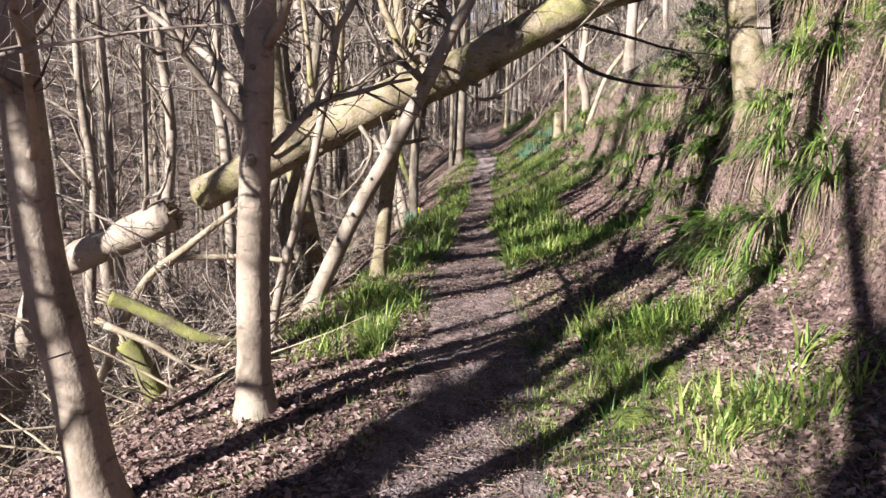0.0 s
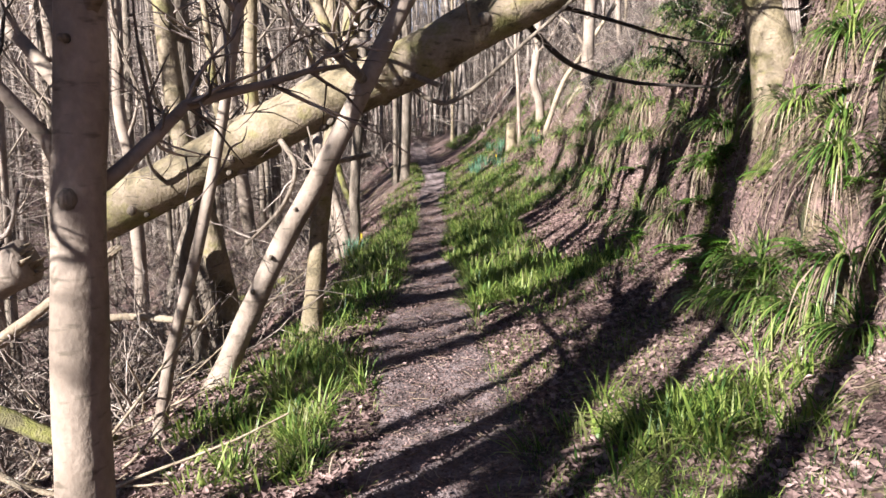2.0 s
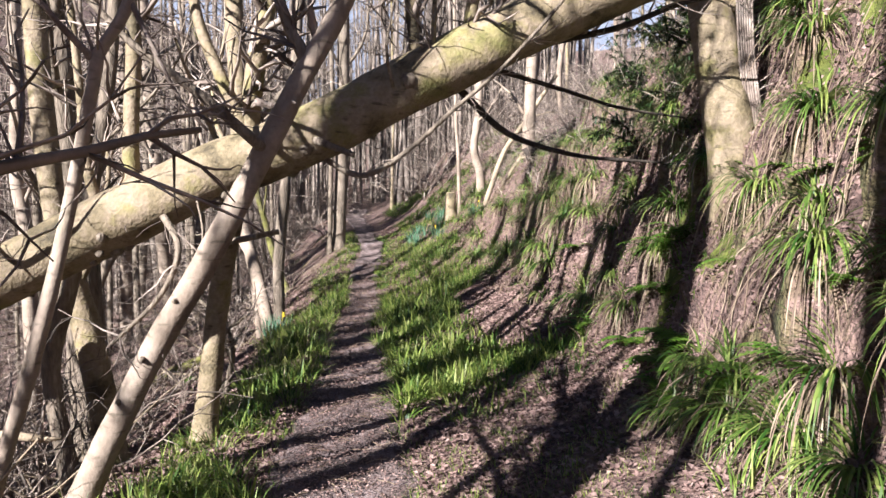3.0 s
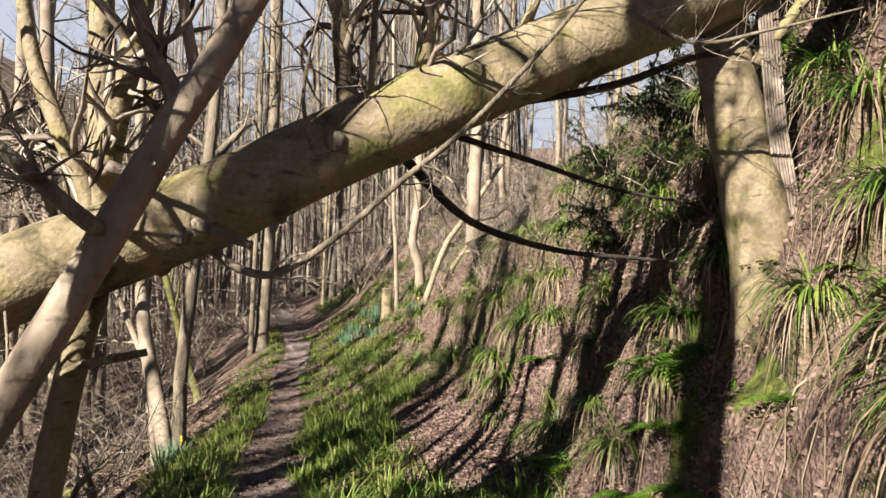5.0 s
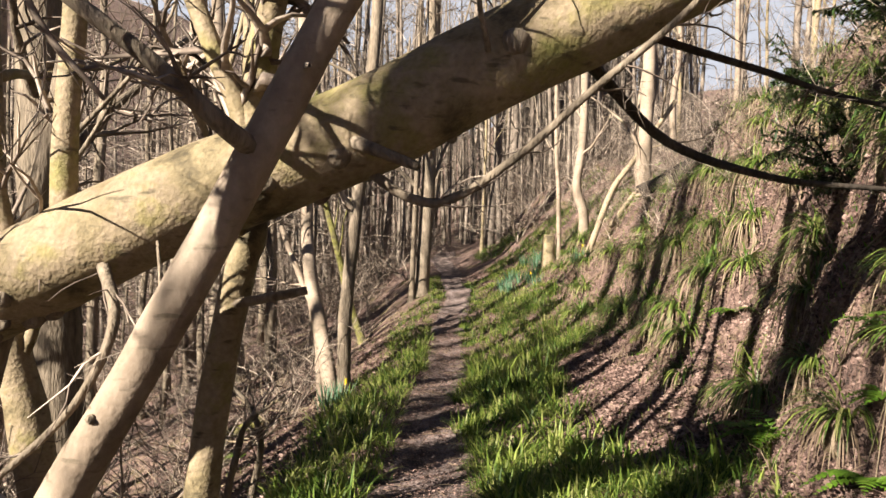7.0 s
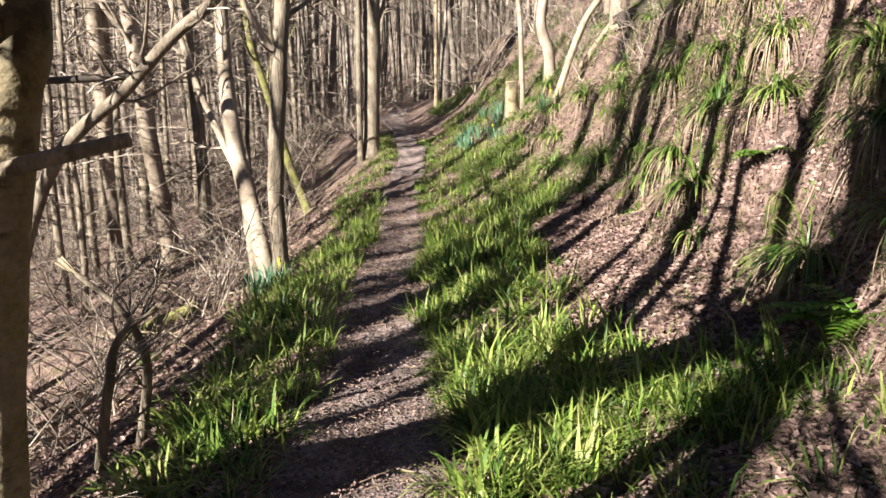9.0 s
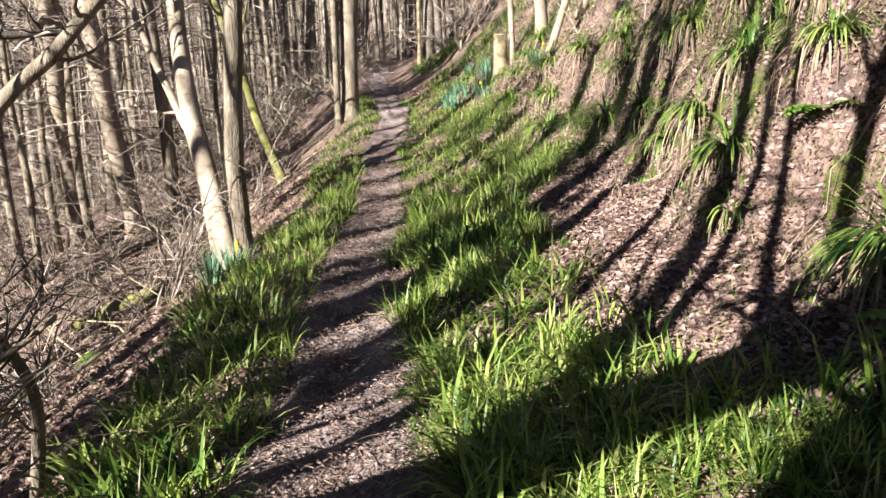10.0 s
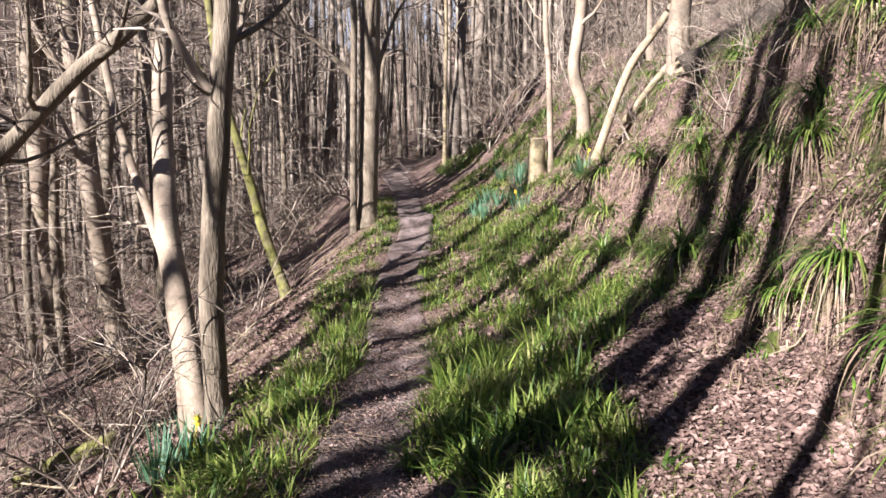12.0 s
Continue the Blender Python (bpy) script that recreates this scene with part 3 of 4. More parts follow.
bare_tree("forked_tree", "thick crooked tree with green-stained rough bark", [on(-1.45, 8.6), (-1.5, 8.6, 0.2), (-1.6, 8.6, 0.8), (-1.7, 8.6, 1.2), (-1.85, 8.65, 2.0), (-2.0, 8.8, 4), (-2.1, 9, 7)], 0.12, 0.07, 61, mat=BARK_GREEN, limb_at=0.4, limbs=5)
bare_tree("forked_tree", "leaning stem with rough bark beside the fallen trunk", [on(-1.62, 8.3), (-1.75, 8.3, 0.5), (-1.6, 8.25, 1.1), (-1.45, 8.3, 1.8), (-1.3, 8.4, 3), (-1.2, 8.5, 5.5)], 0.07, 0.04, 62, mat=BARK_ROUGH, limb_at=0.5, limbs=4)
bare_tree("tree", "large tree with rough furrowed sunlit bark", [on(-1.85, 9.5), (-1.87, 9.5, 0.6), (-1.93, 9.5, 1.5), (-2.02, 9.5, 2.5), (-2.1, 9.6, 5), (-2.2, 9.7, 10)], 0.17, 0.12, 63, mat=BARK_ROUGH, limb_at=0.5, limbs=6, sides=16)
bare_tree("sapling", "thin pale stem rising from the slope", [on(-3.55, 9.0), (-3.52, 9, 0.8), (-3.48, 9, 2), (-3.45, 9, 3.2), (-3.5, 9, 5)], 0.035, 0.02, 64, limb_at=0.4, limbs=4, limb_len=0.9)
bare_tree("tree", "pale crooked tree on the slope", [on(-3.95, 14), (-3.98, 14, 1.1), (-4.1, 14, 2.2), (-4.05, 14, 3.9), (-4.2, 14, 8)], 0.11, 0.07, 65, limb_at=0.3, limbs=6)
TWIN = "pale stem of a twin-stemmed tree beside the path"
bare_tree("twin_tree", TWIN, [on(-0.68, 14.3), (-0.89, 14.7, 0.52), (-1.1, 15.2, 1.15), (-1.28, 15.85, 1.88), (-1.37, 16.3, 3.1), (-1.5, 16.6, 5), (-1.6, 16.8, 9)], 0.105, 0.08, 7, flare=1.15, limb_at=0.5, limbs=6, group="twin tree stems")
tree_t = bare_tree("twin_tree", "dark-banded stem of a twin-stemmed tree beside the path", [on(-0.54, 14.22), (-0.55, 14.2, 0.5), (-0.53, 14.2, 1.05), (-0.42, 14.2, 2.22), (-0.36, 14.2, 2.78), (-0.2, 14.3, 5), (-0.1, 14.4, 9)], 0.09, 0.07, 8, flare=1.15, limb_at=0.5, limbs=6, group="twin tree stems", mat=BARK_ROUGH)
branch(tree_t, "limb", [(-0.43, 14.2, 2.1), (-0.6, 14.15, 2.35), (-0.75, 14.1, 2.7), (-0.8, 14.1, 3.3)], 0.04, 0.025, 56, BARK, twigs=8)
bare_tree("sapling", "slender side stem of the twin tree", [on(-0.86, 14.6), (-1.05, 14.95, 0.8), (-1.24, 15.3, 1.17), (-1.7, 16.0, 2.04), (-2.06, 16.6, 3.1), (-2.5, 17, 5)], 0.05, 0.03, 66, limb_at=0.4, limbs=4)
bare_tree("tree", "tall tree with scaly pinkish bark at the path edge", [on(0.42, 21.2), (0.47, 21.2, 1.6), (0.55, 21.2, 3.5), (0.6, 21.2, 7), (0.65, 21.2, 13)], 0.17, 0.13, 9, mat=BARK_ROUGH, limb_at=0.25, limbs=9, limb_len=2.2, twigs=8)
bare_tree("tree", "thin dark stem close beside a thicker trunk", [on(0.22, 21.0), (0.24, 21, 1.8), (0.3, 21.0, 4.2), (0.3, 21, 8)], 0.06, 0.045, 67, mat=BARK_ROUGH, limb_at=0.3, limbs=5)
bare_tree("tree", "pale leaning tree on the steep slope", [on(-3.33, 20.4), (-3.36, 20.3, -0.2), (-3.44, 20, 1.23), (-3.5, 20, 2.4), (-3.63, 20, 4), (-3.9, 20, 10)], 0.17, 0.12, 10, limb_at=0.4, limbs=6)
bare_tree("tree", "straight pale tree on the steep slope", [on(-4.42, 20.7), (-4.3, 20.5, 0.3), (-4.13, 20, 1.64), (-4.16, 20, 3.96), (-4.2, 20, 10)], 0.16, 0.12, 11, limb_at=0.4, limbs=6)
bare_tree("tree", "leaning mossy stem on the slope below the path", [on(-0.71, 19.8), (-1.04, 20.09, 0.61), (-1.22, 20.09, 1.36), (-1.39, 20.1, 2.0), (-1.65, 20.1, 3.2), (-1.9, 20.2, 6.5)], 0.08, 0.05, 13, mat=MOSSY, limb_at=0.4, limbs=5)
tree_l = bare_tree("leaning_tree", "long leaning limb with scaly pinkish bark", [on(-4.2, 15.0), (-3.2, 15, 0.8), (-2.2, 15, 1.85), (-1.62, 15, 2.43), (-1.06, 15, 2.9), (0.2, 15.2, 4.3)], 0.085, 0.05, 14, mat=BARK_ROUGH, limb_at=0.35, limbs=7, limb_len=1.2)
branch(tree_l, "limb", [(-2.05, 15, 2.0), (-2.5, 14.98, 1.97), (-3.1, 14.95, 1.95), (-3.9, 14.9, 1.98)], 0.045, 0.035, 59, DARK_BARK, twigs=6)
# trees on the bank
bare_tree("tree", "crooked pale tree at the top of the bank", [on(3.76, 20.2), (3.72, 20.2, 2.5), (3.58, 20.2, 3.06), (3.69, 20.2, 4.05), (3.7, 20.2, 6), (3.6, 20.2, 9)], 0.11, 0.07, 12, limb_at=0.5, limbs=6)
bare_tree("tree", "thin straight stem beside a stump on the bank", [on(3.24, 20.2), (3.2, 20.2, 3), (3.14, 20.2, 4.05), (3.1, 20.2, 8)], 0.05, 0.035, 15, limb_at=0.5, limbs=5)
bare_tree("tree", "thick pale tree on top of the bank", [on(4.31, 18.0), (4.31, 18, 3.2), (4.33, 18, 3.8), (4.4, 18, 6), (4.4, 18, 11)], 0.15, 0.1, 16, limb_at=0.4, limbs=6)
bare_tree("leaning_tree", "leaning dead pole on the bank", [on(3.55, 19.0), (4.0, 19, 2.84), (4.46, 19, 3.51), (5.2, 19, 4.6)], 0.06, 0.045, 17, mat=DEAD, limb_at=0.6, limbs=2)


def stump():
    root = thing("tree_stump", "short sawn tree stump standing on the bank", "stump", at=on(3.02, 20.2))
    b = Build()
    b.tube([(0, 0, -0.2), (0, 0, 0.0), (0, 0, 0.3), (0.01, 0, 0.62)], [0.2, 0.16, 0.13, 0.125], 14, 0.12)
    part("trunk", b, BARK_GREEN, root)
    t = Build()
    t.tube([(0.01, 0, 0.615), (0.01, 0, 0.63)], [0.11, 0.108], 14, 0.05)
    part("cut_face", t, DEAD, root, "pale sawn top face")


stump()


def lying_log(label, pts, r0, r1, seed, mat, twigs=0, name="log"):
    root = thing(name, label, "log", at=pts[0])
    branch(root, "trunk", pts, r0, r1, seed, mat, sides=12, lump=0.2)
    for k, (a, b2) in enumerate(((pts[0], pts[1]), (pts[-1], pts[-2]))):
        e = Build()
        way = (Vector(a) - Vector(b2)).normalized()
        ragged_end(e, Vector(a) - root.location, way, (r0, r1)[k] * 0.9, seed + k)
        tagged(part("broken_end", e, DEAD, root), kind="stuff")
    if twigs:
        rng = random.Random(seed)
        t = Build()
        spray(t, rng, [p - root.location for p in smooth_line(pts, 6)], twigs, 0.5, 0.008, start=0.0)
        tagged(part("twig_spray", t, TWIG, root), kind="stuff")


lying_log("dark fallen trunk lying along the bank top", [on(4.0, 17.1, 0.1), (4.6, 17, h(4.6, 17) + 0.15), on(5.6, 16.8, 0.2)], 0.15, 0.18, 71, DARK_BARK)
lying_log("mossy rotten log lying on the slope", [on(-2.95, 16.3, 0.06), on(-2.4, 16.1, 0.1), on(-1.9, 16.05, 0.09)], 0.1, 0.08, 72, MOSSY)
lying_log("dead pole lying across the slope", [on(-3.3, 6.9, 0.35), (-2.85, 7, 0.12), (-2.4, 7.0, 0.5), (-1.95, 7.1, 0.85)], 0.045, 0.03, 73, DEAD, 8)
lying_log("yellow-mossed fallen branch lying on the slope", [(-2.95, 6.55, 0.12), (-2.75, 6.6, 0.03), (-2.47, 6.6, -0.1), (-2.2, 6.6, -0.24), on(-1.85, 6.7, 0.03)], 0.07, 0.045, 74, MOSSY, 6)
lying_log("short mossy log end below a broken trunk", [(-2.68, 6.2, -0.17), (-2.56, 6.2, -0.36), on(-2.44, 6.2, -0.05)], 0.085, 0.1, 75, MOSSY)
lying_log("bare pale fallen branch on the slope", [(-2.75, 6.0, 0.02), (-2.38, 6.0, -0.14), (-2.12, 6.0, -0.3), on(-1.85, 6.0, 0.03)], 0.032, 0.012, 76, DEAD, 8)
lying_log("dead pole leaning in the brushwood", [on(-3.6, 7.3, 0.1), (-2.9, 7.35, 0.15), (-2.1, 7.4, 0.35), (-1.5, 7.4, 0.3)], 0.035, 0.025, 77, DEAD, 8)
lying_log("gnarled mossy branch on the slope", [on(-0.95, 9.9, 0.05), (-0.85, 9.85, 0.25), (-0.78, 9.85, 0.5), (-0.62, 9.9, 0.62)], 0.03, 0.012, 78, BARK_ROUGH, 10)
lying_log("gnarled brown branch on the slope", [on(-0.8, 10.1, 0.02), (-0.72, 10.05, 0.3), (-0.8, 10.0, 0.6), (-1.0, 10, 0.8)], 0.03, 0.012, 79, BARK_ROUGH, 8)
lying_log("dead pole on the bank", [on(4.1, 19.4, 0.05), on(4.35, 18.8, 0.35), on(4.6, 18.3, 0.5)], 0.05, 0.04, 80, DEAD)
lying_log("bare dead bough fallen on the slope", [on(-2.4, 12.3, 0.2), on(-1.8, 12.6, 0.12), on(-1.2, 13.1, 0.08)], 0.03, 0.015, 81, DEAD, 14)

# ---- woods around ----
def wood_tree(seed, height, radius, twigs, lean=0.06, mat=None):
    """A prototype of the trees of the wood, at the origin."""
    rng = random.Random(seed)
    pts = [(0, 0, 0)]
    x = y = 0.0
    for k in range(1, 7):
        x, y = x + rng.gauss(0, lean * height / 6), y + rng.gauss(0, lean * height / 6)
        pts.append((x, y, height * k / 6))
    t = bare_tree("tree", "slender leafless woodland tree with pale brown bark", pts, radius, radius * 0.35, seed, mat=mat, limbs=11, limb_at=0.22, limb_len=height * 0.16, twigs=twigs, sides=8, detail=3, group="trees of the wood", twig_len=height * 0.085)
    return t


def twiggy_tree(seed, height, radius):
    """A straight trunk with many dead level branches from low down."""
    r = random.Random(seed)
    t = thing("tree", "straight woodland tree with many dead level branches", "tree", "twiggy trees of the wood")
    line = [Vector((0.04 * math.sin(k), 0.04 * math.cos(2 * k), height * k / 8)) for k in range(9)]
    b = Build()
    b.tube(line, fade(9, radius, radius * 0.4), 8, 0.1)
    part("trunk", b, BARK_ROUGH, t)
    tw = Build()
    for k in range(60):
        z = height * (0.06 + 0.8 * r.random())
        a = r.uniform(0, 6.283)
        br = wander(r, (0, 0, z), (math.cos(a), math.sin(a), r.uniform(-0.15, 0.3)), r.uniform(0.8, 2.0), 6, 0.12, -0.02)
        tw.tube(br, fade(7, 0.012, 0.003), 4, cap=False)
        spray(tw, r, br, 7, 0.5, 0.004, 0.2, 0.2, 0.0, 0)
    tagged(part("branch_spray", tw, TWIG, t), kind="stuff")
    return t


rng = random.Random(77)
woods = [wood_tree(101, 11, 0.11, 7), wood_tree(102, 13, 0.14, 7, mat=BARK_ROUGH), wood_tree(103, 9, 0.07, 6, 0.08), wood_tree(104, 14, 0.17, 8, 0.03), wood_tree(105, 10, 0.05, 5, 0.03, BARK_GREEN), wood_tree(106, 12, 0.045, 4, 0.015), twiggy_tree(107, 10, 0.1), twiggy_tree(108, 8, 0.06)]
used = []


def plant(x, y, gap=0.5, which=None, size=1.0):
    if any((x - a) ** 2 + (y - b) ** 2 < gap * gap for a, b in used):
        return
    used.append((x, y))
    k = rng.choice(woods) if which is None else woods[which]
    s = size * rng.uniform(0.8, 1.25)
    m = pose(*on(x, y, -0.05), rng.uniform(-3, 3), rng.uniform(-3, 3), rng.uniform(0, 360))
    o = copy_thing(k, m)
    o.scale = (s, s, s)


# each prototype takes a place of its own
for k, (x, y) in zip(woods, ((-6.2, 13.2), (-5.0, 24.5), (-4.6, 10.5), (-7.0, 18.0), (2.2, 27.0), (-2.2, 27.5), (-3.6, 24.0), (-2.6, 26.0))):
    k.location = on(x, y, -0.05)
    used.append((x, y))
for _ in range(8):
    plant(rng.uniform(-14, -5.4), rng.uniform(11, 26), 1.4)
for _ in range(26):
    y = rng.uniform(19, 29)
    plant(float(path_x(y)) - rng.uniform(2.6, 11), y, 0.8, rng.choice((6, 7, 7)))
for _ in range(15):
    plant(rng.uniform(-9, -3.6), rng.uniform(10.5, 19), 0.8, rng.choice((6, 7)))
def over_bank(x, y):
    """The open sky line above the bank, where hardly a tree stands."""
    return 0.36 < (x - 0.4) / max(y - 4.4, 0.1) < 0.8


for _ in range(40):
    x, y = rng.uniform(4.9, 13), rng.uniform(10, 27)
    if not over_bank(x, y):
        plant(x, y, 0.9)
    elif rng.random() < 0.4:
        plant(x, y, 0.9, rng.choice((2, 4, 5)))
for _ in range(5):
    plant(rng.uniform(-9, -5), rng.uniform(6, 12), 0.9, rng.choice((2, 5)))


def far_wood():
    """The trees of the distance, too many to count."""
    r = random.Random(91)
    kinds = []
    for k in range(7):
        b = Build()
        top = r.uniform(10, 15)
        rad = r.choice((0.05, 0.06, 0.08, 0.12))
        line = wander(r, (0, 0, -0.3), (0, 0, 1), top, 8, 0.035, 0.04)
        b.tube(line, fade(9, rad, rad * 0.35), 6, cap=False)
        for _ in range(22):
            i = r.randint(2, 7)
            br = wander(r, line[i], side_way(r, Vector((0, 0, 1)), r.uniform(0.6, 1.4)), r.uniform(0.8, 2.2), 4, 0.15, 0.05)
            b.tube(br, fade(5, rad * 0.22, 0.004), 3, cap=False)
            spray(b, r, br, 4, 0.7, 0.005, 0.2, 0.2, 0.04, 0)
        kinds.append((np.array([tuple(v) for v in b.v]), b.f))
    verts, faces, n = [], [], 0
    spots = []
    while len(spots) < 740:
        z = len(spots)
        if z < 250:
            y = 27 + 25 * r.random()
            x = float(path_x(y)) + (r.choice((r.uniform(-9, -1.0), r.uniform(1.1, 9))) if y < 34 else r.uniform(-8, 8))
        elif z < 540:
            y = 28 + 52 * r.random() ** 1.3
            x = float(path_x(y)) + r.choice((r.uniform(-20, -1.0), r.uniform(1.2, 18)))
        else:
            x, y = r.uniform(-48, -15), r.uniform(10, 60)
        if not over_bank(x, y) or r.random() < 0.22:
            spots.append((x, y))
    for x, y in spots:
        v, f = r.choice(kinds)
        a, s = r.uniform(0, 6.283), r.uniform(0.75, 1.2)
        c, d = math.cos(a) * s, math.sin(a) * s
        w = np.stack([v[:, 0] * c - v[:, 1] * d + x, v[:, 0] * d + v[:, 1] * c + y, v[:, 2] * s + h(x, y)], -1)
        verts += w.tolist()
        faces += [tuple(q + n for q in face) for face in f]
        n += len(v)
    me = bpy.data.meshes.new("far_wood")
    me.from_pydata(verts, [], faces)
    me.materials.append(FAR_BARK)
    me.shade_smooth()
    tagged(new("far_wood", me), "dense distant wood of slender bare trees", "woodland", kind="stuff")


far_wood()
# trees behind the start, whose shadows fall over the path and the bank
for x, y, r, lean, seed in ((-2.5, -1.1, 0.26, 0.82, 37), (-1.3, -2.7, 0.12, 0.75, 38), (-3.9, 1.0, 0.1, 0.2, 39), (-4.4, -1.0, 0.13, 0.3, 40), (-3.0, -4.0, 0.16, 0.55, 41)):
    z = h(x, y)
    bare_tree("leaning_tree", "leafless tree leaning downhill behind the start", [(x, y, z), (x - lean, y - 0.15 * lean, z + 1), (x - 3 * lean, y - 0.5 * lean, z + 3), (x - 6.2 * lean, y - lean, z + 6.5), (x - 8 * lean, y - 1.2 * lean, z + 9)], r, r * 0.6, seed, limb_at=0.45, limbs=8, twigs=8)
    used.append((x, y))
# more unseen trees, added at random towards the sun to cast shade
for _ in range(7):
    plant(rng.uniform(-15, -3.4), rng.uniform(-10, 2.6), 2.2, rng.choice((0, 1, 2, 3, 4)))
for _ in range(5):
    plant(rng.uniform(1.5, 9), rng.uniform(-20, -6), 1.6)
# unseen trees added downhill beside the path, to break up the low sun
for _ in range(26):
    y = rng.uniform(0.5, 10.5)
    x = -0.75 * y - 1.6 - rng.uniform(0, 6.0)
    if abs((y - 4.3) - 0.885 * (x + 4.8)) > 1.3:  # gap left in the added trees lets the sun in on the fallen trunk
        plant(x, y, 1.1, rng.choice((0, 1, 2, 3, 6)))


# slender trunks added out of view down the slope, so their shade crosses the fallen trunk and the footpath
for x, y, r, seed in ((-4.6, 3.05, 0.15, 171), (-5.15, 2.55, 0.1, 173), (-4.75, 7.2, 0.12, 174), (-5.4, 7.1, 0.14, 175), (-5.6, 8.3, 0.15, 176)):
    z = h(x, y)
    bare_tree("tree", "tall slender out-of-view tree added downhill to shade the path", [(x, y, z), (x + 0.05, y, z + 2), (x, y + 0.05, z + 5), (x - 0.05, y, z + 9), (x, y, z + 13)], r, r * 0.6, seed, limb_at=0.4, limbs=12, limb_len=1.8, twigs=9, group="tall trees downhill")


# ---- brushwood on the slope ----
def brushwood(name, label, spots, seed, height=1.3, radius=0.011):
    r = random.Random(seed)
    b = Build()
    for x, y in spots:
        p = Vector(on(x, y, -0.03))
        for _ in range(r.randint(2, 4)):
            line = wander(r, p, (r.gauss(0, 0.6), r.gauss(0, 0.6), 1), height * r.uniform(0.6, 1.4), 7, 0.2, -0.05)
            b.tube(line, fade(8, radius * r.uniform(0.7, 1.3), radius * 0.25), 4, cap=False)
            spray(b, r, line, 5, height * 0.45, radius * 0.45, 0.25, 0.15, -0.03)
    ob = new(name, b.mesh(name, TWIG))
    tagged(ob, label, "brushwood", kind="stuff")


def dead_sticks():
    """Bare sticks that lie and lean across one another on the slope."""
    r = random.Random(63)
    b = Build()
    for _ in range(230):
        y = r.choice((r.uniform(5.2, 9.5), r.uniform(9, 20)))
        x = float(path_x(y)) - r.uniform(1.7, 4.6)
        p = Vector(on(x, y, 0.03))
        a = r.uniform(0, 6.283)
        line = wander(r, p, (math.cos(a), math.sin(a), r.uniform(-0.1, 0.75)), r.uniform(0.5, 1.7), 5, 0.1)
        line = [Vector((q.x, q.y, max(q.z, h(q.x, q.y) + 0.01))) for q in line]
        k = r.uniform(0.005, 0.014)
        b.tube(line, fade(6, k, k * 0.4), 5, cap=False)
        spray(b, r, line, 3, 0.35, k * 0.4, 0.2, 0.1, 0.0, 0)
    tagged(new("dead_sticks", b.mesh("dead_sticks", DEAD)), "pale dead sticks lying crossed on the slope", "sticks", kind="stuff")


dead_sticks()
rs = random.Random(5)
left_spots = [(rs.uniform(-5.0, -1.75), rs.uniform(6.9, 9.8)) for _ in range(120)]
left_spots += [(float(path_x(y)) - rs.uniform(1.9, 6), y) for y in [rs.uniform(10, 26) for _ in range(62)]]
left_spots += [(float(path_x(y)) - rs.uniform(1.7, 4.2), y) for y in [rs.uniform(11, 21) for _ in range(22)]]
far_spots = [(rs.uniform(-14, -5), rs.uniform(5, 30)) for _ in range(130)]
brushwood("brushwood", "tangled bare brown twigs and bramble stems on the slope", left_spots, 6)
brushwood("brushwood", "leafless undergrowth on the far slope of the wood", far_spots, 7, 1.9, 0.014)
brushwood("brushwood", "thin bare twigs along the foot of the bank top", [(float(path_x(y)) + rs.uniform(2.9, 5.5), y) for y in [rs.uniform(8, 24) for _ in range(230)]], 8, 0.85, 0.006)
brushwood("brushwood", "dark leafless undergrowth beyond the bend of the path", [(float(path_x(y)) + rs.choice((rs.uniform(-9, -1), rs.uniform(1.5, 8))), y) for y in [25 + 25 * rs.random() ** 1.4 for _ in range(420)]], 9, 2.0, 0.018)

# ---- grass, ferns, leaves ----
MIDDLE = path_x(np.arange(-30, 60, 0.05)).tolist()


def near(y):
    return MIDDLE[int((y + 30) / 0.05)]


def blades(b, r, x, y, count, size, width, spread=0.12, droop=0.7, lean=(0, 0), up=1.0):
    for _ in range(count):
        a = r.uniform(0, 6.283)
        q = spread * math.sqrt(r.random())
        px, py = x + q * math.cos(a), y + q * math.sin(a)
        way = Vector((0.9 * math.cos(a) * r.random() + lean[0] + r.gauss(0, 0.15), 0.9 * math.sin(a) * r.random() + lean[1] + r.gauss(0, 0.15), up))
        b.blade((px, py, h(px, py) - 0.015), way, size * r.uniform(0.5, 1.25), width * r.uniform(0.7, 1.3), droop * r.uniform(0.4, 1.5))


def meadow(name, label, spots, seed, mat, count=16, size=0.26, width=0.009, droop=0.7):
    r = random.Random(seed)
    b = Build()
    for x, y, s in spots:
        blades(b, r, x, y, int(count * r.uniform(0.6, 1.4)), size * s, width, 0.08, droop, lean=(r.gauss(-0.1, 0.3), r.gauss(-0.05, 0.3)))
    tagged(new(name, b.mesh(name, mat, False)), label, "grass", kind="stuff")


rg = random.Random(12)
turf = [(1.05 + rg.gauss(0, 0.33), 3.9 + rg.gauss(0, 0.75), rg.uniform(0.5, 1.2)) for _ in range(900)]
meadow("turf", "pale yellow-green mossy turf beside the footpath", turf, 28, GRASS, 14, 0.05, 0.007, 0.6)
right, left, short = [], [], []
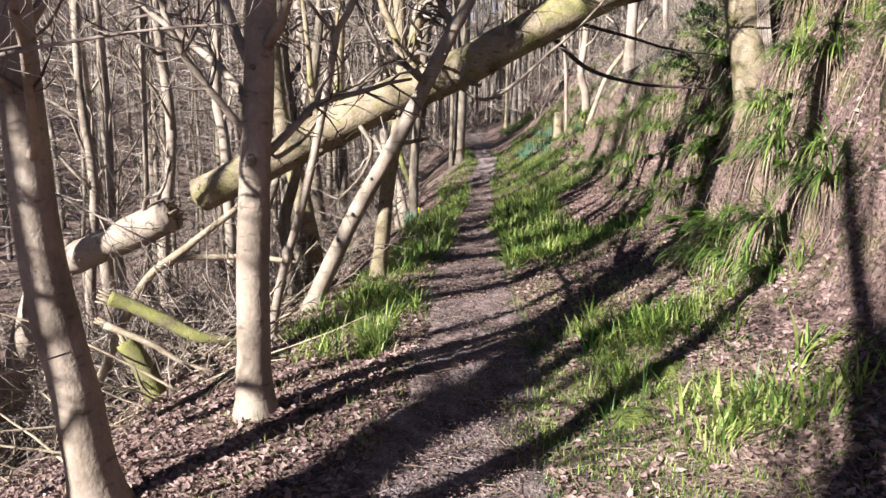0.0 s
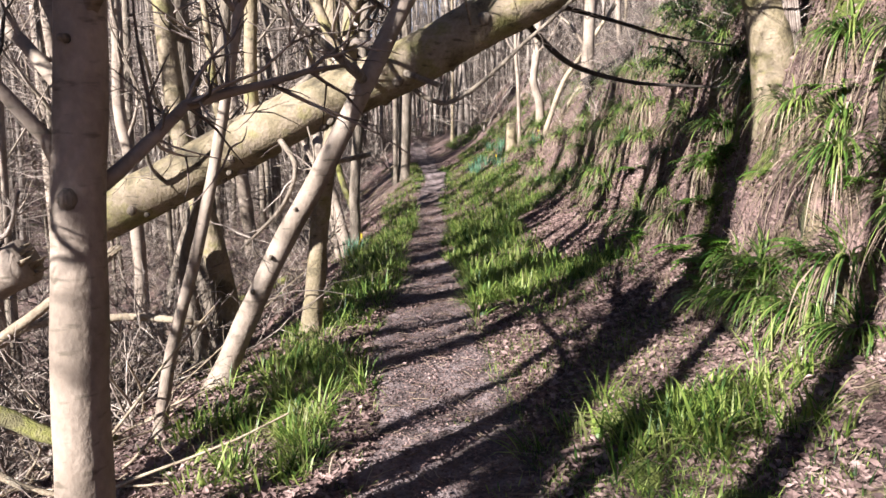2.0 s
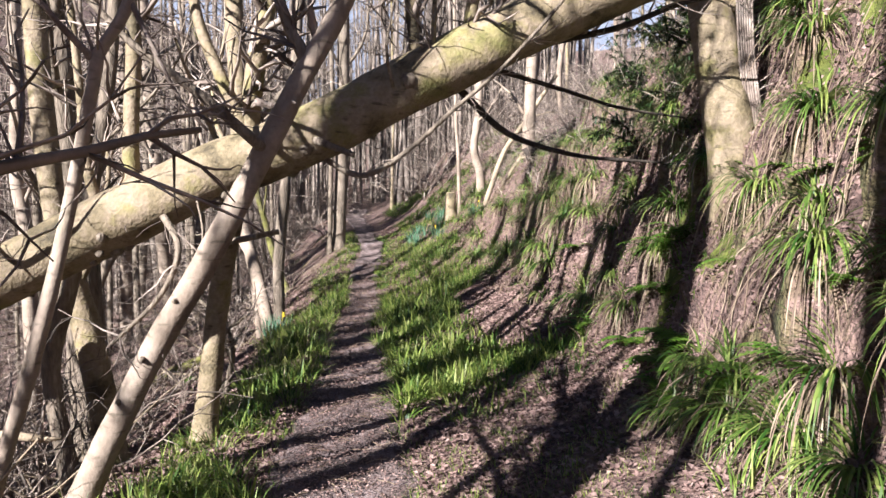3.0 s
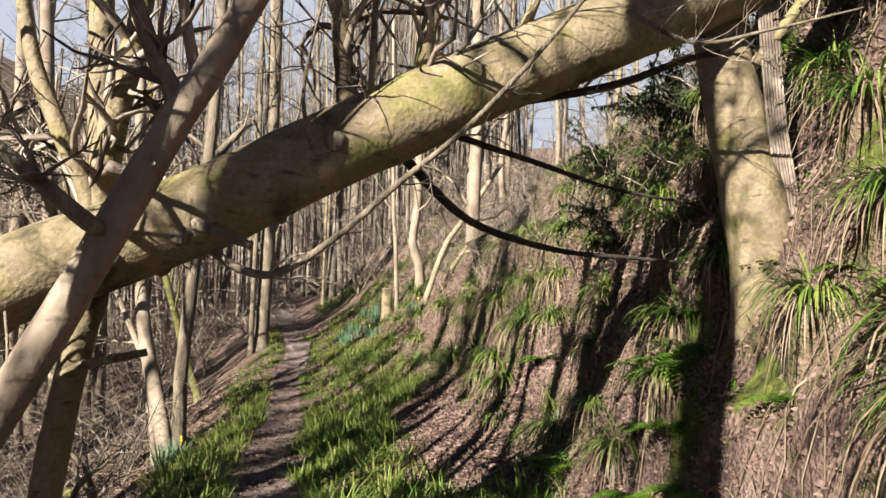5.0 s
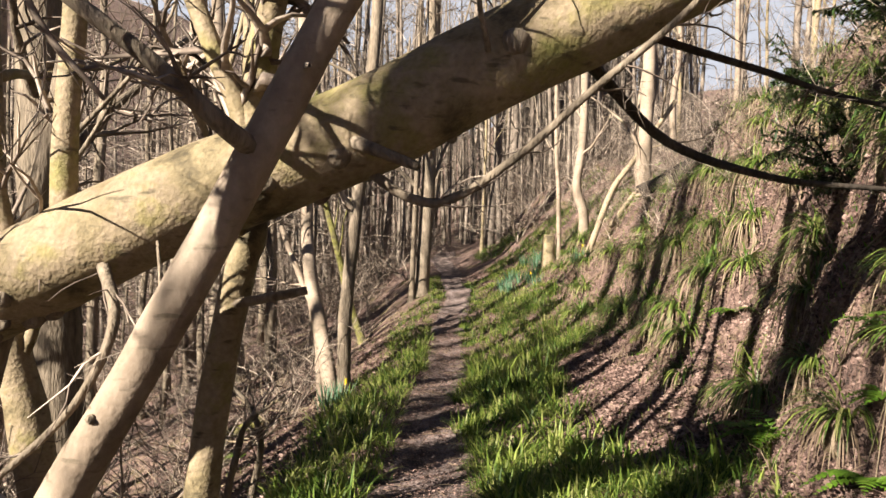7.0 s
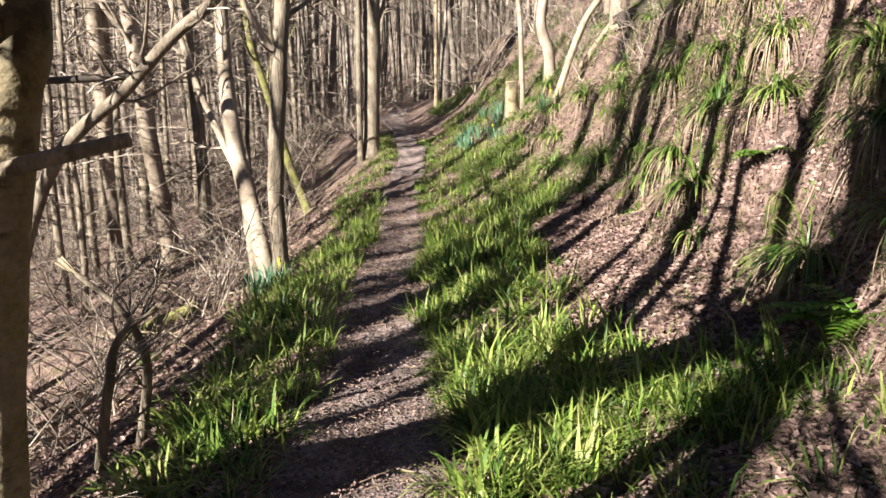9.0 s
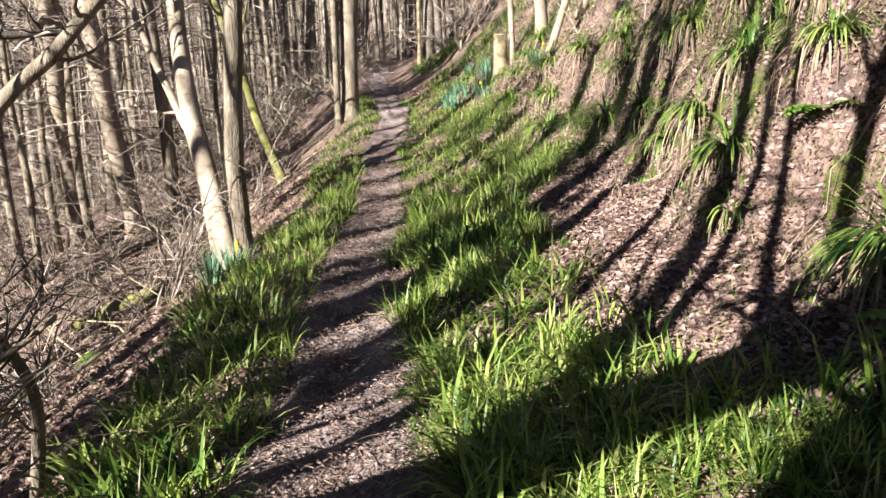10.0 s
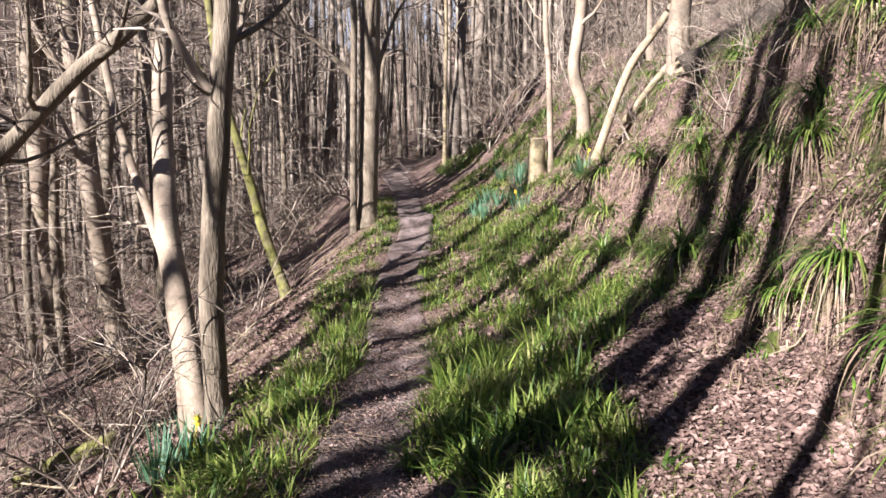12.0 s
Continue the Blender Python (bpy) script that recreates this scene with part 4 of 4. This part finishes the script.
for _ in range(1500):
    y = rg.uniform(8.6, 22.5)
    wide = np.interp(y, [8.6, 9.5, 11, 13, 15, 20, 22.5], [0.3, 0.7, 0.95, 1.15, 1.6, 1.7, 0.9])
    d = np.interp(y, *PATH_W) - 0.02 + wide * rg.random() ** 1.15
    x = near(y) + d
    if ripple(4.3 * x, 4.3 * y, 9) > np.interp(y, [9, 13, 16], [0.0, 0.3, 0.55]):
        continue
    right.append((x, y, rg.uniform(0.45, 1.1) * (0.75 if d < 0.55 else 1.0) * np.interp(y, [14, 19], [1, 0.65])))
for _ in range(800):
    y = rg.uniform(5.5, 24)
    wide = np.interp(y, [5.5, 7, 9, 12, 16, 19, 24], [0.2, 0.35, 0.55, 0.6, 0.55, 0.8, 0.6])
    d = np.interp(y, *PATH_W) + 0.02 + (0.22 if y < 9 else 0.0) + wide * rg.random()
    x = near(y) - d
    if ripple(4.6 * x, 4.1 * y, 3) > 0.6:
        continue
    left.append((x, y, rg.uniform(0.5, 1.05) * np.interp(y, [5.5, 16, 20], [1, 1, 0.7])))
for cx, cy, n, sp in ((1.35, 5.35, 46, 0.3), (1.75, 5.5, 20, 0.18), (1.55, 3.55, 22, 0.22), (1.05, 4.35, 8, 0.12), (1.95, 3.4, 12, 0.2), (2.05, 5.2, 10, 0.2), (-0.85, 6.3, 26, 0.28), (-0.75, 7.2, 22, 0.25), (-0.85, 5.6, 10, 0.2), (1.5, 9.8, 14, 0.3), (1.95, 9.3, 9, 0.25), (2.2, 9.1, 8, 0.2), (1.35, 8.0, 6, 0.2), (1.1, 9.0, 20, 0.3), (1.6, 9.4, 30, 0.24), (2.0, 9.05, 26, 0.22), (1.35, 9.6, 18, 0.2)):
    for _ in range(n):
        right.append((cx + rg.gauss(0, sp), cy + rg.gauss(0, sp * 0.8), rg.uniform(0.6, 1.1)))
for _ in range(1500):
    y = rg.uniform(2.4, 19)
    side = rg.choice((-1, 1))
    d = np.interp(y, *PATH_W) + rg.uniform(-0.05, 2.2) * rg.random() ** 0.6
    short.append((near(y) + side * d, y, rg.uniform(0.5, 1.3)))
for _ in range(650):
    y = rg.uniform(2.5, 7.5)
    short.append((near(y) + rg.uniform(0.35, 1.7), y, rg.uniform(0.5, 1.3)))
meadow("verge_grass", "lush bright green grass along the uphill path edge", right, 21, GRASS, 19, 0.25, 0.011, 1.3)
meadow("verge_grass", "darker green grass along the downhill path edge", left, 22, GRASS, 17, 0.22, 0.010, 1.3)
broad = []
for _ in range(150):
    y = rg.uniform(8.9, 14.5)
    broad.append((near(y) + 0.42 + 1.0 * rg.random() ** 1.5, y, rg.uniform(0.7, 1.15)))
for _ in range(110):
    y = rg.uniform(8.4, 14.5)
    broad.append((near(y) - 0.5 - 0.6 * rg.random(), y, rg.uniform(0.6, 1.0)))
for cx, cy, n in ((1.4, 5.4, 14), (1.6, 3.6, 8), (1.6, 9.7, 9), (2.0, 9.2, 7), (-0.8, 6.4, 10), (-0.8, 7.0, 8)):
    broad += [(cx + rg.gauss(0, 0.22), cy + rg.gauss(0, 0.2), rg.uniform(0.7, 1.1)) for _ in range(n)]
meadow("broad_grass", "glossy broad-bladed spring leaves in bright green clumps", broad, 26, GRASS, 15, 0.3, 0.019, 1.5)
meadow("short_grass", "sparse short green and yellow grass among leaf litter", short, 23, GRASS, 9, 0.075, 0.006, 0.4)
bank_grass = []
for _ in range(4600):
    y = 8.0 + 19 * rg.random() ** 0.75
    d = rg.uniform(1.3, 5.0) if y < 13 else rg.uniform(0.9, 4.4)
    x = near(y) + d
    if ripple(1.9 * x, 1.9 * y, 4) < (0.35 if y < 13.5 else -0.1):
        continue
    bank_grass.append((x, y, rg.uniform(0.5, 1.0)))
meadow("bank_grass", "tangled green and withered grass on the steep bank", bank_grass, 24, RUSH, 13, 0.25, 0.011, 2.0)
straw = []
for _ in range(950):
    y = rg.uniform(4.5, 28)
    d = rg.uniform(1.9, 5.2)
    straw.append((near(y) + d, y, rg.uniform(0.5, 1.2)))
for _ in range(260):
    y = rg.uniform(4, 22)
    straw.append((near(y) - rg.uniform(0.5, 2.6), y, rg.uniform(0.4, 0.9)))
meadow("withered_grass", "withered straw-coloured grass stalks on the slope", straw, 25, STRAW, 8, 0.3, 0.008, 2.6)


def tuft(x, y, size, seed, up=0.0, green=70, dry=40, lean=(-0.8, -0.25)):
    """A hanging tuft of wood rush with a skirt of withered leaves."""
    r = random.Random(seed)
    z = h(x, y) + up
    root = thing("grass_tuft", "drooping tuft of broad green rush leaves with withered skirt" if size > 0.38 else "small drooping tuft of green rush leaves on the bank", "grass tuft", "rush tufts on the bank", at=(x, y, z))
    b, d, c = Build(), Build(), Build()
    for _ in range(green):
        a = r.uniform(0, 6.283)
        p = Vector((0.09 * r.random() * math.cos(a), 0.1 * r.random() * math.sin(a), 0.0))
        b.blade(p, (0.7 * math.cos(a) + lean[0] * 0.6, 0.7 * math.sin(a) + lean[1], r.uniform(0.5, 1.3)), size * r.uniform(0.6, 1.2), 0.015 * r.uniform(0.7, 1.3), r.uniform(1.6, 3.2), 5)
    for _ in range(dry):
        a = r.uniform(0, 6.283)
        p = Vector((0.1 * r.random() * math.cos(a) - 0.05, 0.12 * r.random() * math.sin(a), -0.02))
        d.blade(p, (lean[0] * r.uniform(0.2, 1.1) + 0.45 * math.cos(a), lean[1] + 0.7 * math.sin(a), r.uniform(-0.5, 0.5)), size * r.uniform(0.5, 1.5), r.uniform(0.006, 0.014), r.uniform(2, 6), 5)
    c.tube([(-0.02, 0.0, -0.62), (0.0, 0.0, -0.4), (0.0, 0, -0.18), (-0.02, 0, -0.02), (-0.03, 0, 0.05)], [0.2 * size * 2, 0.17 * size * 2, 0.15 * size * 2, 0.1, 0.02], 10, 0.5)
    part("leaves", b, RUSH, root, smooth=False)
    part("withered_leaves", d, STRAW, root, "straw-coloured withered leaves", smooth=False)
    part("root_clump", c, GROUND, root)


TUFTS = [(2.42, 6.0, 0.5), (2.6, 5.9, 0.55), (2.36, 6.45, 0.5), (2.5, 6.7, 0.42), (2.75, 6.3, 0.55), (2.85, 5.7, 0.5), (2.7, 5.3, 0.5), (2.45, 5.55, 0.4), (2.95, 6.6, 0.5), (3.05, 6.1, 0.5), (2.25, 6.9, 0.32), (2.55, 7.15, 0.35),
         (3.0, 7.25, 0.42), (3.15, 6.9, 0.5), (2.8, 8.3, 0.36), (3.0, 8.5, 0.4), (3.2, 8.9, 0.45), (3.35, 9.3, 0.42), (2.75, 9.2, 0.3), (3.0, 9.7, 0.42), (3.3, 10.1, 0.42), (3.5, 10.6, 0.45), (3.2, 11.2, 0.4), (3.45, 11.6, 0.45),
         (3.2, 12.1, 0.42), (3.4, 12.4, 0.46), (3.12, 12.65, 0.45), (3.6, 12.9, 0.42), (3.05, 13.1, 0.36), (3.45, 13.6, 0.42), (3.8, 12.2, 0.45), (3.9, 11.2, 0.42), (4.1, 12.8, 0.42), (3.3, 14.3, 0.4), (3.7, 14.6, 0.42), (3.9, 13.7, 0.4), (3.2, 15.2, 0.36), (3.6, 15.7, 0.4), (4.2, 14.9, 0.4), (3.4, 16.6, 0.36), (3.9, 16.4, 0.36), (2.9, 16.9, 0.3), (3.3, 17.7, 0.34), (3.8, 10.0, 0.42), (3.6, 9.0, 0.42), (3.9, 8.7, 0.45)]
rt = random.Random(71)
for _ in range(44):
    y = rt.uniform(4.6, 8.8)
    x = near(y) + rt.uniform(2.35, 3.9)
    if all((x - a) ** 2 + (y - b) ** 2 > 0.07 for a, b, _c in TUFTS) and math.hypot(x - 3.1, y - 7.7) > 0.4:
        TUFTS.append((x, y, rt.uniform(0.34, 0.55)))
for _ in range(85):
    y = rt.uniform(8.5, 21)
    x = near(y) + rt.uniform(2.0, 4.4)
    if all((x - a) ** 2 + (y - b) ** 2 > 0.09 for a, b, _c in TUFTS):
        TUFTS.append((x, y, rt.uniform(0.28, 0.5)))
for k, (x, y, s) in enumerate(TUFTS):
    tuft(x, y, s, 300 + k, green=int(60 + 60 * s), dry=int((75 if y < 7.4 else 110) * s))


def fern(x, y, size, seed, fronds=7, up=0.0):
    """Fronds with paired leaflets."""
    r = random.Random(seed)
    root = thing("fern", "small bright green fern growing on the bank", "fern", "ferns on the bank", at=(x, y, h(x, y) + up))
    for k in range(fronds):
        a = r.uniform(-2.4, 2.4) + math.pi
        line = wander(r, (0, 0, 0), (math.cos(a), math.sin(a), r.uniform(0.5, 1.3)), size * r.uniform(0.7, 1.1), 10, 0.04, -0.16)
        b = Build()
        b.tube(line, fade(11, 0.003, 0.001), 3, cap=False)
        for i in range(1, 11):
            axis = (line[i] - line[i - 1]).normalized()
            side = axis.cross(Vector((0, 0, 1))).normalized()
            ln = size * 0.3 * math.sin(math.pi * min(1, (i + 1.5) / 12)) * (1.15 - i / 14)
            for s in (-1, 1):
                b.blade(line[i], side * s + axis * 0.35, ln, size * 0.1, 0.4, 3)
        part("frond", b, FERN, root, smooth=False)


for k, (x, y, s, n) in enumerate(((2.86, 8.3, 0.3, 6), (2.45, 6.65, 0.26, 6), (2.3, 6.95, 0.3, 7), (2.7, 8.1, 0.34, 9), (2.62, 7.8, 0.3, 8), (2.78, 8.55, 0.28, 6), (2.35, 7.35, 0.28, 8), (3.0, 10.9, 0.3, 6), (3.05, 12.9, 0.28, 6), (2.35, 6.05, 0.24, 5), (-1.55, 13.2, 0.3, 6), (2.9, 14.0, 0.26, 5))):
    fern(x, y, s, 500 + k, n, 0.02)
rf = random.Random(83)
for k in range(22):
    y = rf.uniform(6.0, 9.6)
    fern(near(y) + rf.uniform(2.05, 2.9), y, rf.uniform(0.22, 0.38), 540 + k, rf.randint(5, 8), 0.02)


def evergreen(x, y, size, seed, stems=9, leaves=2600):
    """A dark shrub whose leafy sprays hang over the edge of the bank."""
    r = random.Random(seed)
    root = thing("evergreen_shrub", "dark evergreen shrub overhanging the top of the bank", "shrub", "shrubs on the bank top", at=on(x, y))
    wood, lines = Build(), []
    for _ in range(stems):
        a = r.uniform(0, 6.283)
        line = wander(r, (0, 0, -0.05), (0.7 * math.cos(a) - 0.35, 0.7 * math.sin(a), 0.9), size * r.uniform(0.6, 1.2), 8, 0.16, -0.09)
        stem = Build()
        stem.tube(line, fade(9, 0.016, 0.004), 5)
        part("stem", stem, DARK_BARK, root)
        for _k in range(5):
            i = r.randint(2, 7)
            side = wander(r, line[i], side_way(r, (line[i + 1] - line[i]).normalized(), r.uniform(0.5, 1.2)), size * 0.45, 5, 0.2, -0.12)
            wood.tube(side, fade(6, 0.006, 0.002), 3, cap=False)
            lines.append(side)
        lines.append(line[3:])
    tagged(part("twig_spray", wood, DARK_BARK, root), kind="stuff")
    green = Build()
    for _ in range(leaves):
        line = r.choice(lines)
        i = r.randint(0, len(line) - 2)
        p = line[i].lerp(line[i + 1], r.random())
        green.blade(p, (r.gauss(0, 1), r.gauss(0, 1), r.uniform(-0.9, 0.4)), r.uniform(0.04, 0.085), r.uniform(0.012, 0.024), 0.5, 2)
    tagged(part("foliage", green, EVERGREEN, root, smooth=False), kind="stuff")


for k, (x, y, z) in enumerate(((3.5, 10.1, 0.75), (3.75, 9.5, 0.8), (3.9, 10.7, 0.7), (3.55, 9.0, 0.55), (4.0, 11.4, 0.6))):
    evergreen(x, y, z, 820 + k)


def daffodils(x, y, seed, flowers=0, count=45):
    r = random.Random(seed)
    root = thing("daffodil_clump", "clump of blue-green daffodil leaves on the verge", "daffodils", "daffodil clumps", at=on(x, y))
    b = Build()
    for _ in range(count):
        a = r.uniform(0, 6.28)
        b.blade((0.13 * r.random() * math.cos(a), 0.13 * r.random() * math.sin(a), -0.02), (0.35 * math.cos(a), 0.35 * math.sin(a), 1), r.uniform(0.2, 0.36), 0.014, r.uniform(0.2, 0.8), 3)
    part("leaves", b, BLUELEAF, root, smooth=False)
    for _ in range(flowers):
        a = r.uniform(0, 6.28)
        top = Vector((0.1 * math.cos(a), 0.1 * math.sin(a), r.uniform(0.24, 0.32)))
        f = Build()
        f.tube([top * 0.1, top], [0.003, 0.002], 4)
        for i in range(6):
            t = i * 1.047
            f.blade(top, (math.cos(t), -0.4, math.sin(t)), 0.035, 0.022, 0.1, 2)
        f.tube([top, top + Vector((0, -0.03, 0))], [0.009, 0.013], 7)
        part("flower", f, YELLOW, root, "small yellow flower", smooth=False)


for k, (x, y, n) in enumerate(((2.45, 20.3, 0), (2.2, 19.8, 0), (2.7, 20.0, 0), (2.3, 20.7, 0), (2.85, 20.8, 0), (3.0, 21.3, 0), (2.6, 19.2, 1), (3.3, 18.6, 1), (-0.5, 13.2, 2), (-0.62, 13.0, 0), (2.75, 21.8, 0), (2.1, 20.3, 0))):
    daffodils(x, y, 600 + k, n)


def lawn(x, y):
    """The mossy turf between the path and the bank at the start."""
    return ((x - 1.05) / 0.55) ** 2 + ((y - 3.9) / 1.3) ** 2 < 1 + 0.5 * ripple(5 * x, 5 * y, 3)


def litter(name, label, count, zone, seed, size=(0.035, 0.085)):
    """Dead leaves scattered over a zone."""
    r = random.Random(seed)
    b = Build()
    for _ in range(count):
        x, y = zone(r)
        if lawn(x, y) and r.random() < 0.85:
            continue
        z = h(x, y)
        e = 0.05
        sx, sy = (h(x + e, y) - z) / e, (h(x, y + e) - z) / e
        s = r.uniform(*size)
        b.leaf((x, y, z + r.uniform(0.003, 0.025)), s, r.uniform(0, 6.283), (math.atan(sy) + r.gauss(0, 0.35), -math.atan(sx) + r.gauss(0, 0.35)), r.uniform(-0.12, 0.25))
    tagged(new(name, b.mesh(name, LEAF, False)), label, "leaf litter", kind="stuff")


def bank_zone(r):
    y = 2.2 + 22 * r.random() ** 1.5
    return near(y) + r.uniform(0.45, 4.3), y


def slope_zone(r):
    y = 3 + 17 * r.random() ** 1.2
    return near(y) - r.uniform(0.45, 4.0), y


def verge_zone(r):
    y = r.uniform(2.2, 19)
    return near(y) + r.gauss(0, 0.45), y


litter("leaf_litter", "brown curled dead leaves lying over the bank foot", 90000, bank_zone, 31, (0.022, 0.064))
def foot_zone(r):
    y = r.uniform(7.8, 14.5)
    return near(y) + r.uniform(1.1, 3.4), y


litter("leaf_litter", "thick red-brown leaf drift at the foot of the bank", 34000, foot_zone, 34, (0.02, 0.055))
litter("leaf_litter", "brown dead leaves over the slope below the path", 44000, slope_zone, 32, (0.025, 0.07))
litter("leaf_litter", "crumbled dead leaves scattered along the footpath", 42000, verge_zone, 33, (0.008, 0.027))


def debris():
    """Thin twigs and stalks lying on the ground."""
    r = random.Random(44)
    b = Build()
    for _ in range(4200):
        y = r.uniform(2.3, 18)
        x = near(y) + r.choice((r.gauss(0, 0.5), r.uniform(0.4, 3.0), r.uniform(-3.2, -0.4)))
        a = r.uniform(0, 6.283)
        n = r.uniform(0.04, 0.22)
        pts = []
        for k in (-0.5, 0, 0.5):
            px, py = x + math.cos(a) * n * k + r.gauss(0, 0.006), y + math.sin(a) * n * k + r.gauss(0, 0.006)
            pts.append((px, py, h(px, py) + r.uniform(0.006, 0.02)))
        b.tube(pts, [r.uniform(0.0015, 0.004)] * 3, 3, cap=False)
    tagged(new("fallen_twigs", b.mesh("fallen_twigs", STRAW)), "thin pale fallen twigs and stalks over the ground", "twigs", kind="stuff")


debris()


def moss_mat(x, y, rx, ry, seed):
    """A lumpy mat of moss that follows the bank."""
    rings, spokes = 12, 40
    cx, cy = x, y
    v, f = [(0, 0, 0.05)], []
    for i in range(1, rings + 1):
        q = i / rings
        for k in range(spokes):
            a = 2 * math.pi * k / spokes
            edge = 1 + 0.35 * noise.noise(Vector((math.cos(a) * 1.6, math.sin(a) * 1.6, seed))) + 0.2 * noise.noise(Vector((math.cos(a) * 5, math.sin(a) * 5, seed)))
            px, py = cx + rx * q * edge * math.cos(a), cy + ry * q * edge * math.sin(a)
            z = h(px, py) - h(cx, cy)
            lump = noise.noise(Vector((px * 16, py * 16, seed))) * 0.03 + noise.noise(Vector((px * 45, py * 45, seed))) * 0.016
            v.append((px - cx, py - cy, z + (1 - q ** 3) * (0.035 + lump) - 0.02 * q ** 6))
    for k in range(spokes):
        f.append((0, 1 + k, 1 + (k + 1) % spokes))
    for i in range(rings - 1):
        for k in range(spokes):
            a, b = 1 + i * spokes + k, 1 + i * spokes + (k + 1) % spokes
            f.append((a, a + spokes, b + spokes, b))
    me = bpy.data.meshes.new("moss_mat")
    me.from_pydata(v, [], f)
    me.materials.append(MOSS)
    me.shade_smooth()
    o = tagged(new("moss_mat", me), "lumpy mat of yellow-green moss on the bank", "moss", "moss mats")
    o.location = on(cx, cy)


cover = []
for _ in range(2300):
    y = 4.5 + 17 * rg.random()
    d = rg.uniform(2.0, 4.6)
    x = near(y) + d
    if ripple(3.1 * x, 3.3 * y, 6) < -0.25:
        continue
    cover.append((x, y, rg.uniform(0.5, 1.4)))
meadow("moss_cover", "short yellow-green moss and grass clinging to the bank", cover, 27, FERN, 12, 0.07, 0.012, 0.8)


def bank_roots():
    """Thin bare roots and withered stalks that hang down the steep face."""
    r = random.Random(58)
    b = Build()
    for _ in range(450):
        y = r.uniform(4.8, 19)
        d = r.uniform(2.4, 4.0)
        x = near(y) + d
        pts, z = [], h(x, y) + 0.04
        for k in range(5):
            px = x - 0.07 * k
            py = y + r.gauss(0, 0.025) * (k + 1) ** 0.5
            pts.append((px, py, h(px, py) + r.uniform(0.02, 0.07)))
        b.tube(pts, fade(5, r.uniform(0.003, 0.009), 0.002), 4, cap=False)
    tagged(new("hanging_roots", b.mesh("hanging_roots", STRAW)), "thin bare roots hanging down the steep bank", "roots", kind="stuff")


bank_roots()
rm = random.Random(55)
MATS = [(2.72, 7.95, 0.16), (2.85, 7.5, 0.2), (2.55, 7.7, 0.13), (2.95, 8.2, 0.15), (3.05, 12.2, 0.16), (2.85, 12.9, 0.14), (3.0, 11.7, 0.16), (3.3, 7.2, 0.2), (3.1, 11.3, 0.13), (2.95, 10.6, 0.15), (2.9, 13.4, 0.14), (3.4, 12.0, 0.14), (3.5, 6.8, 0.2), (3.3, 6.2, 0.16), (3.2, 10.0, 0.14), (1.35, 4.5, 0.2), (1.1, 5.0, 0.18), (1.0, 3.9, 0.2)]
MATS += [(near(y) + rm.uniform(2.6, 4.2), y, rm.uniform(0.1, 0.2)) for y in [rm.uniform(5, 18) for _ in range(22)]]
for k, (x, y, s) in enumerate(MATS):
    moss_mat(x, y, s * 0.6, s * 0.95, k * 1.7)
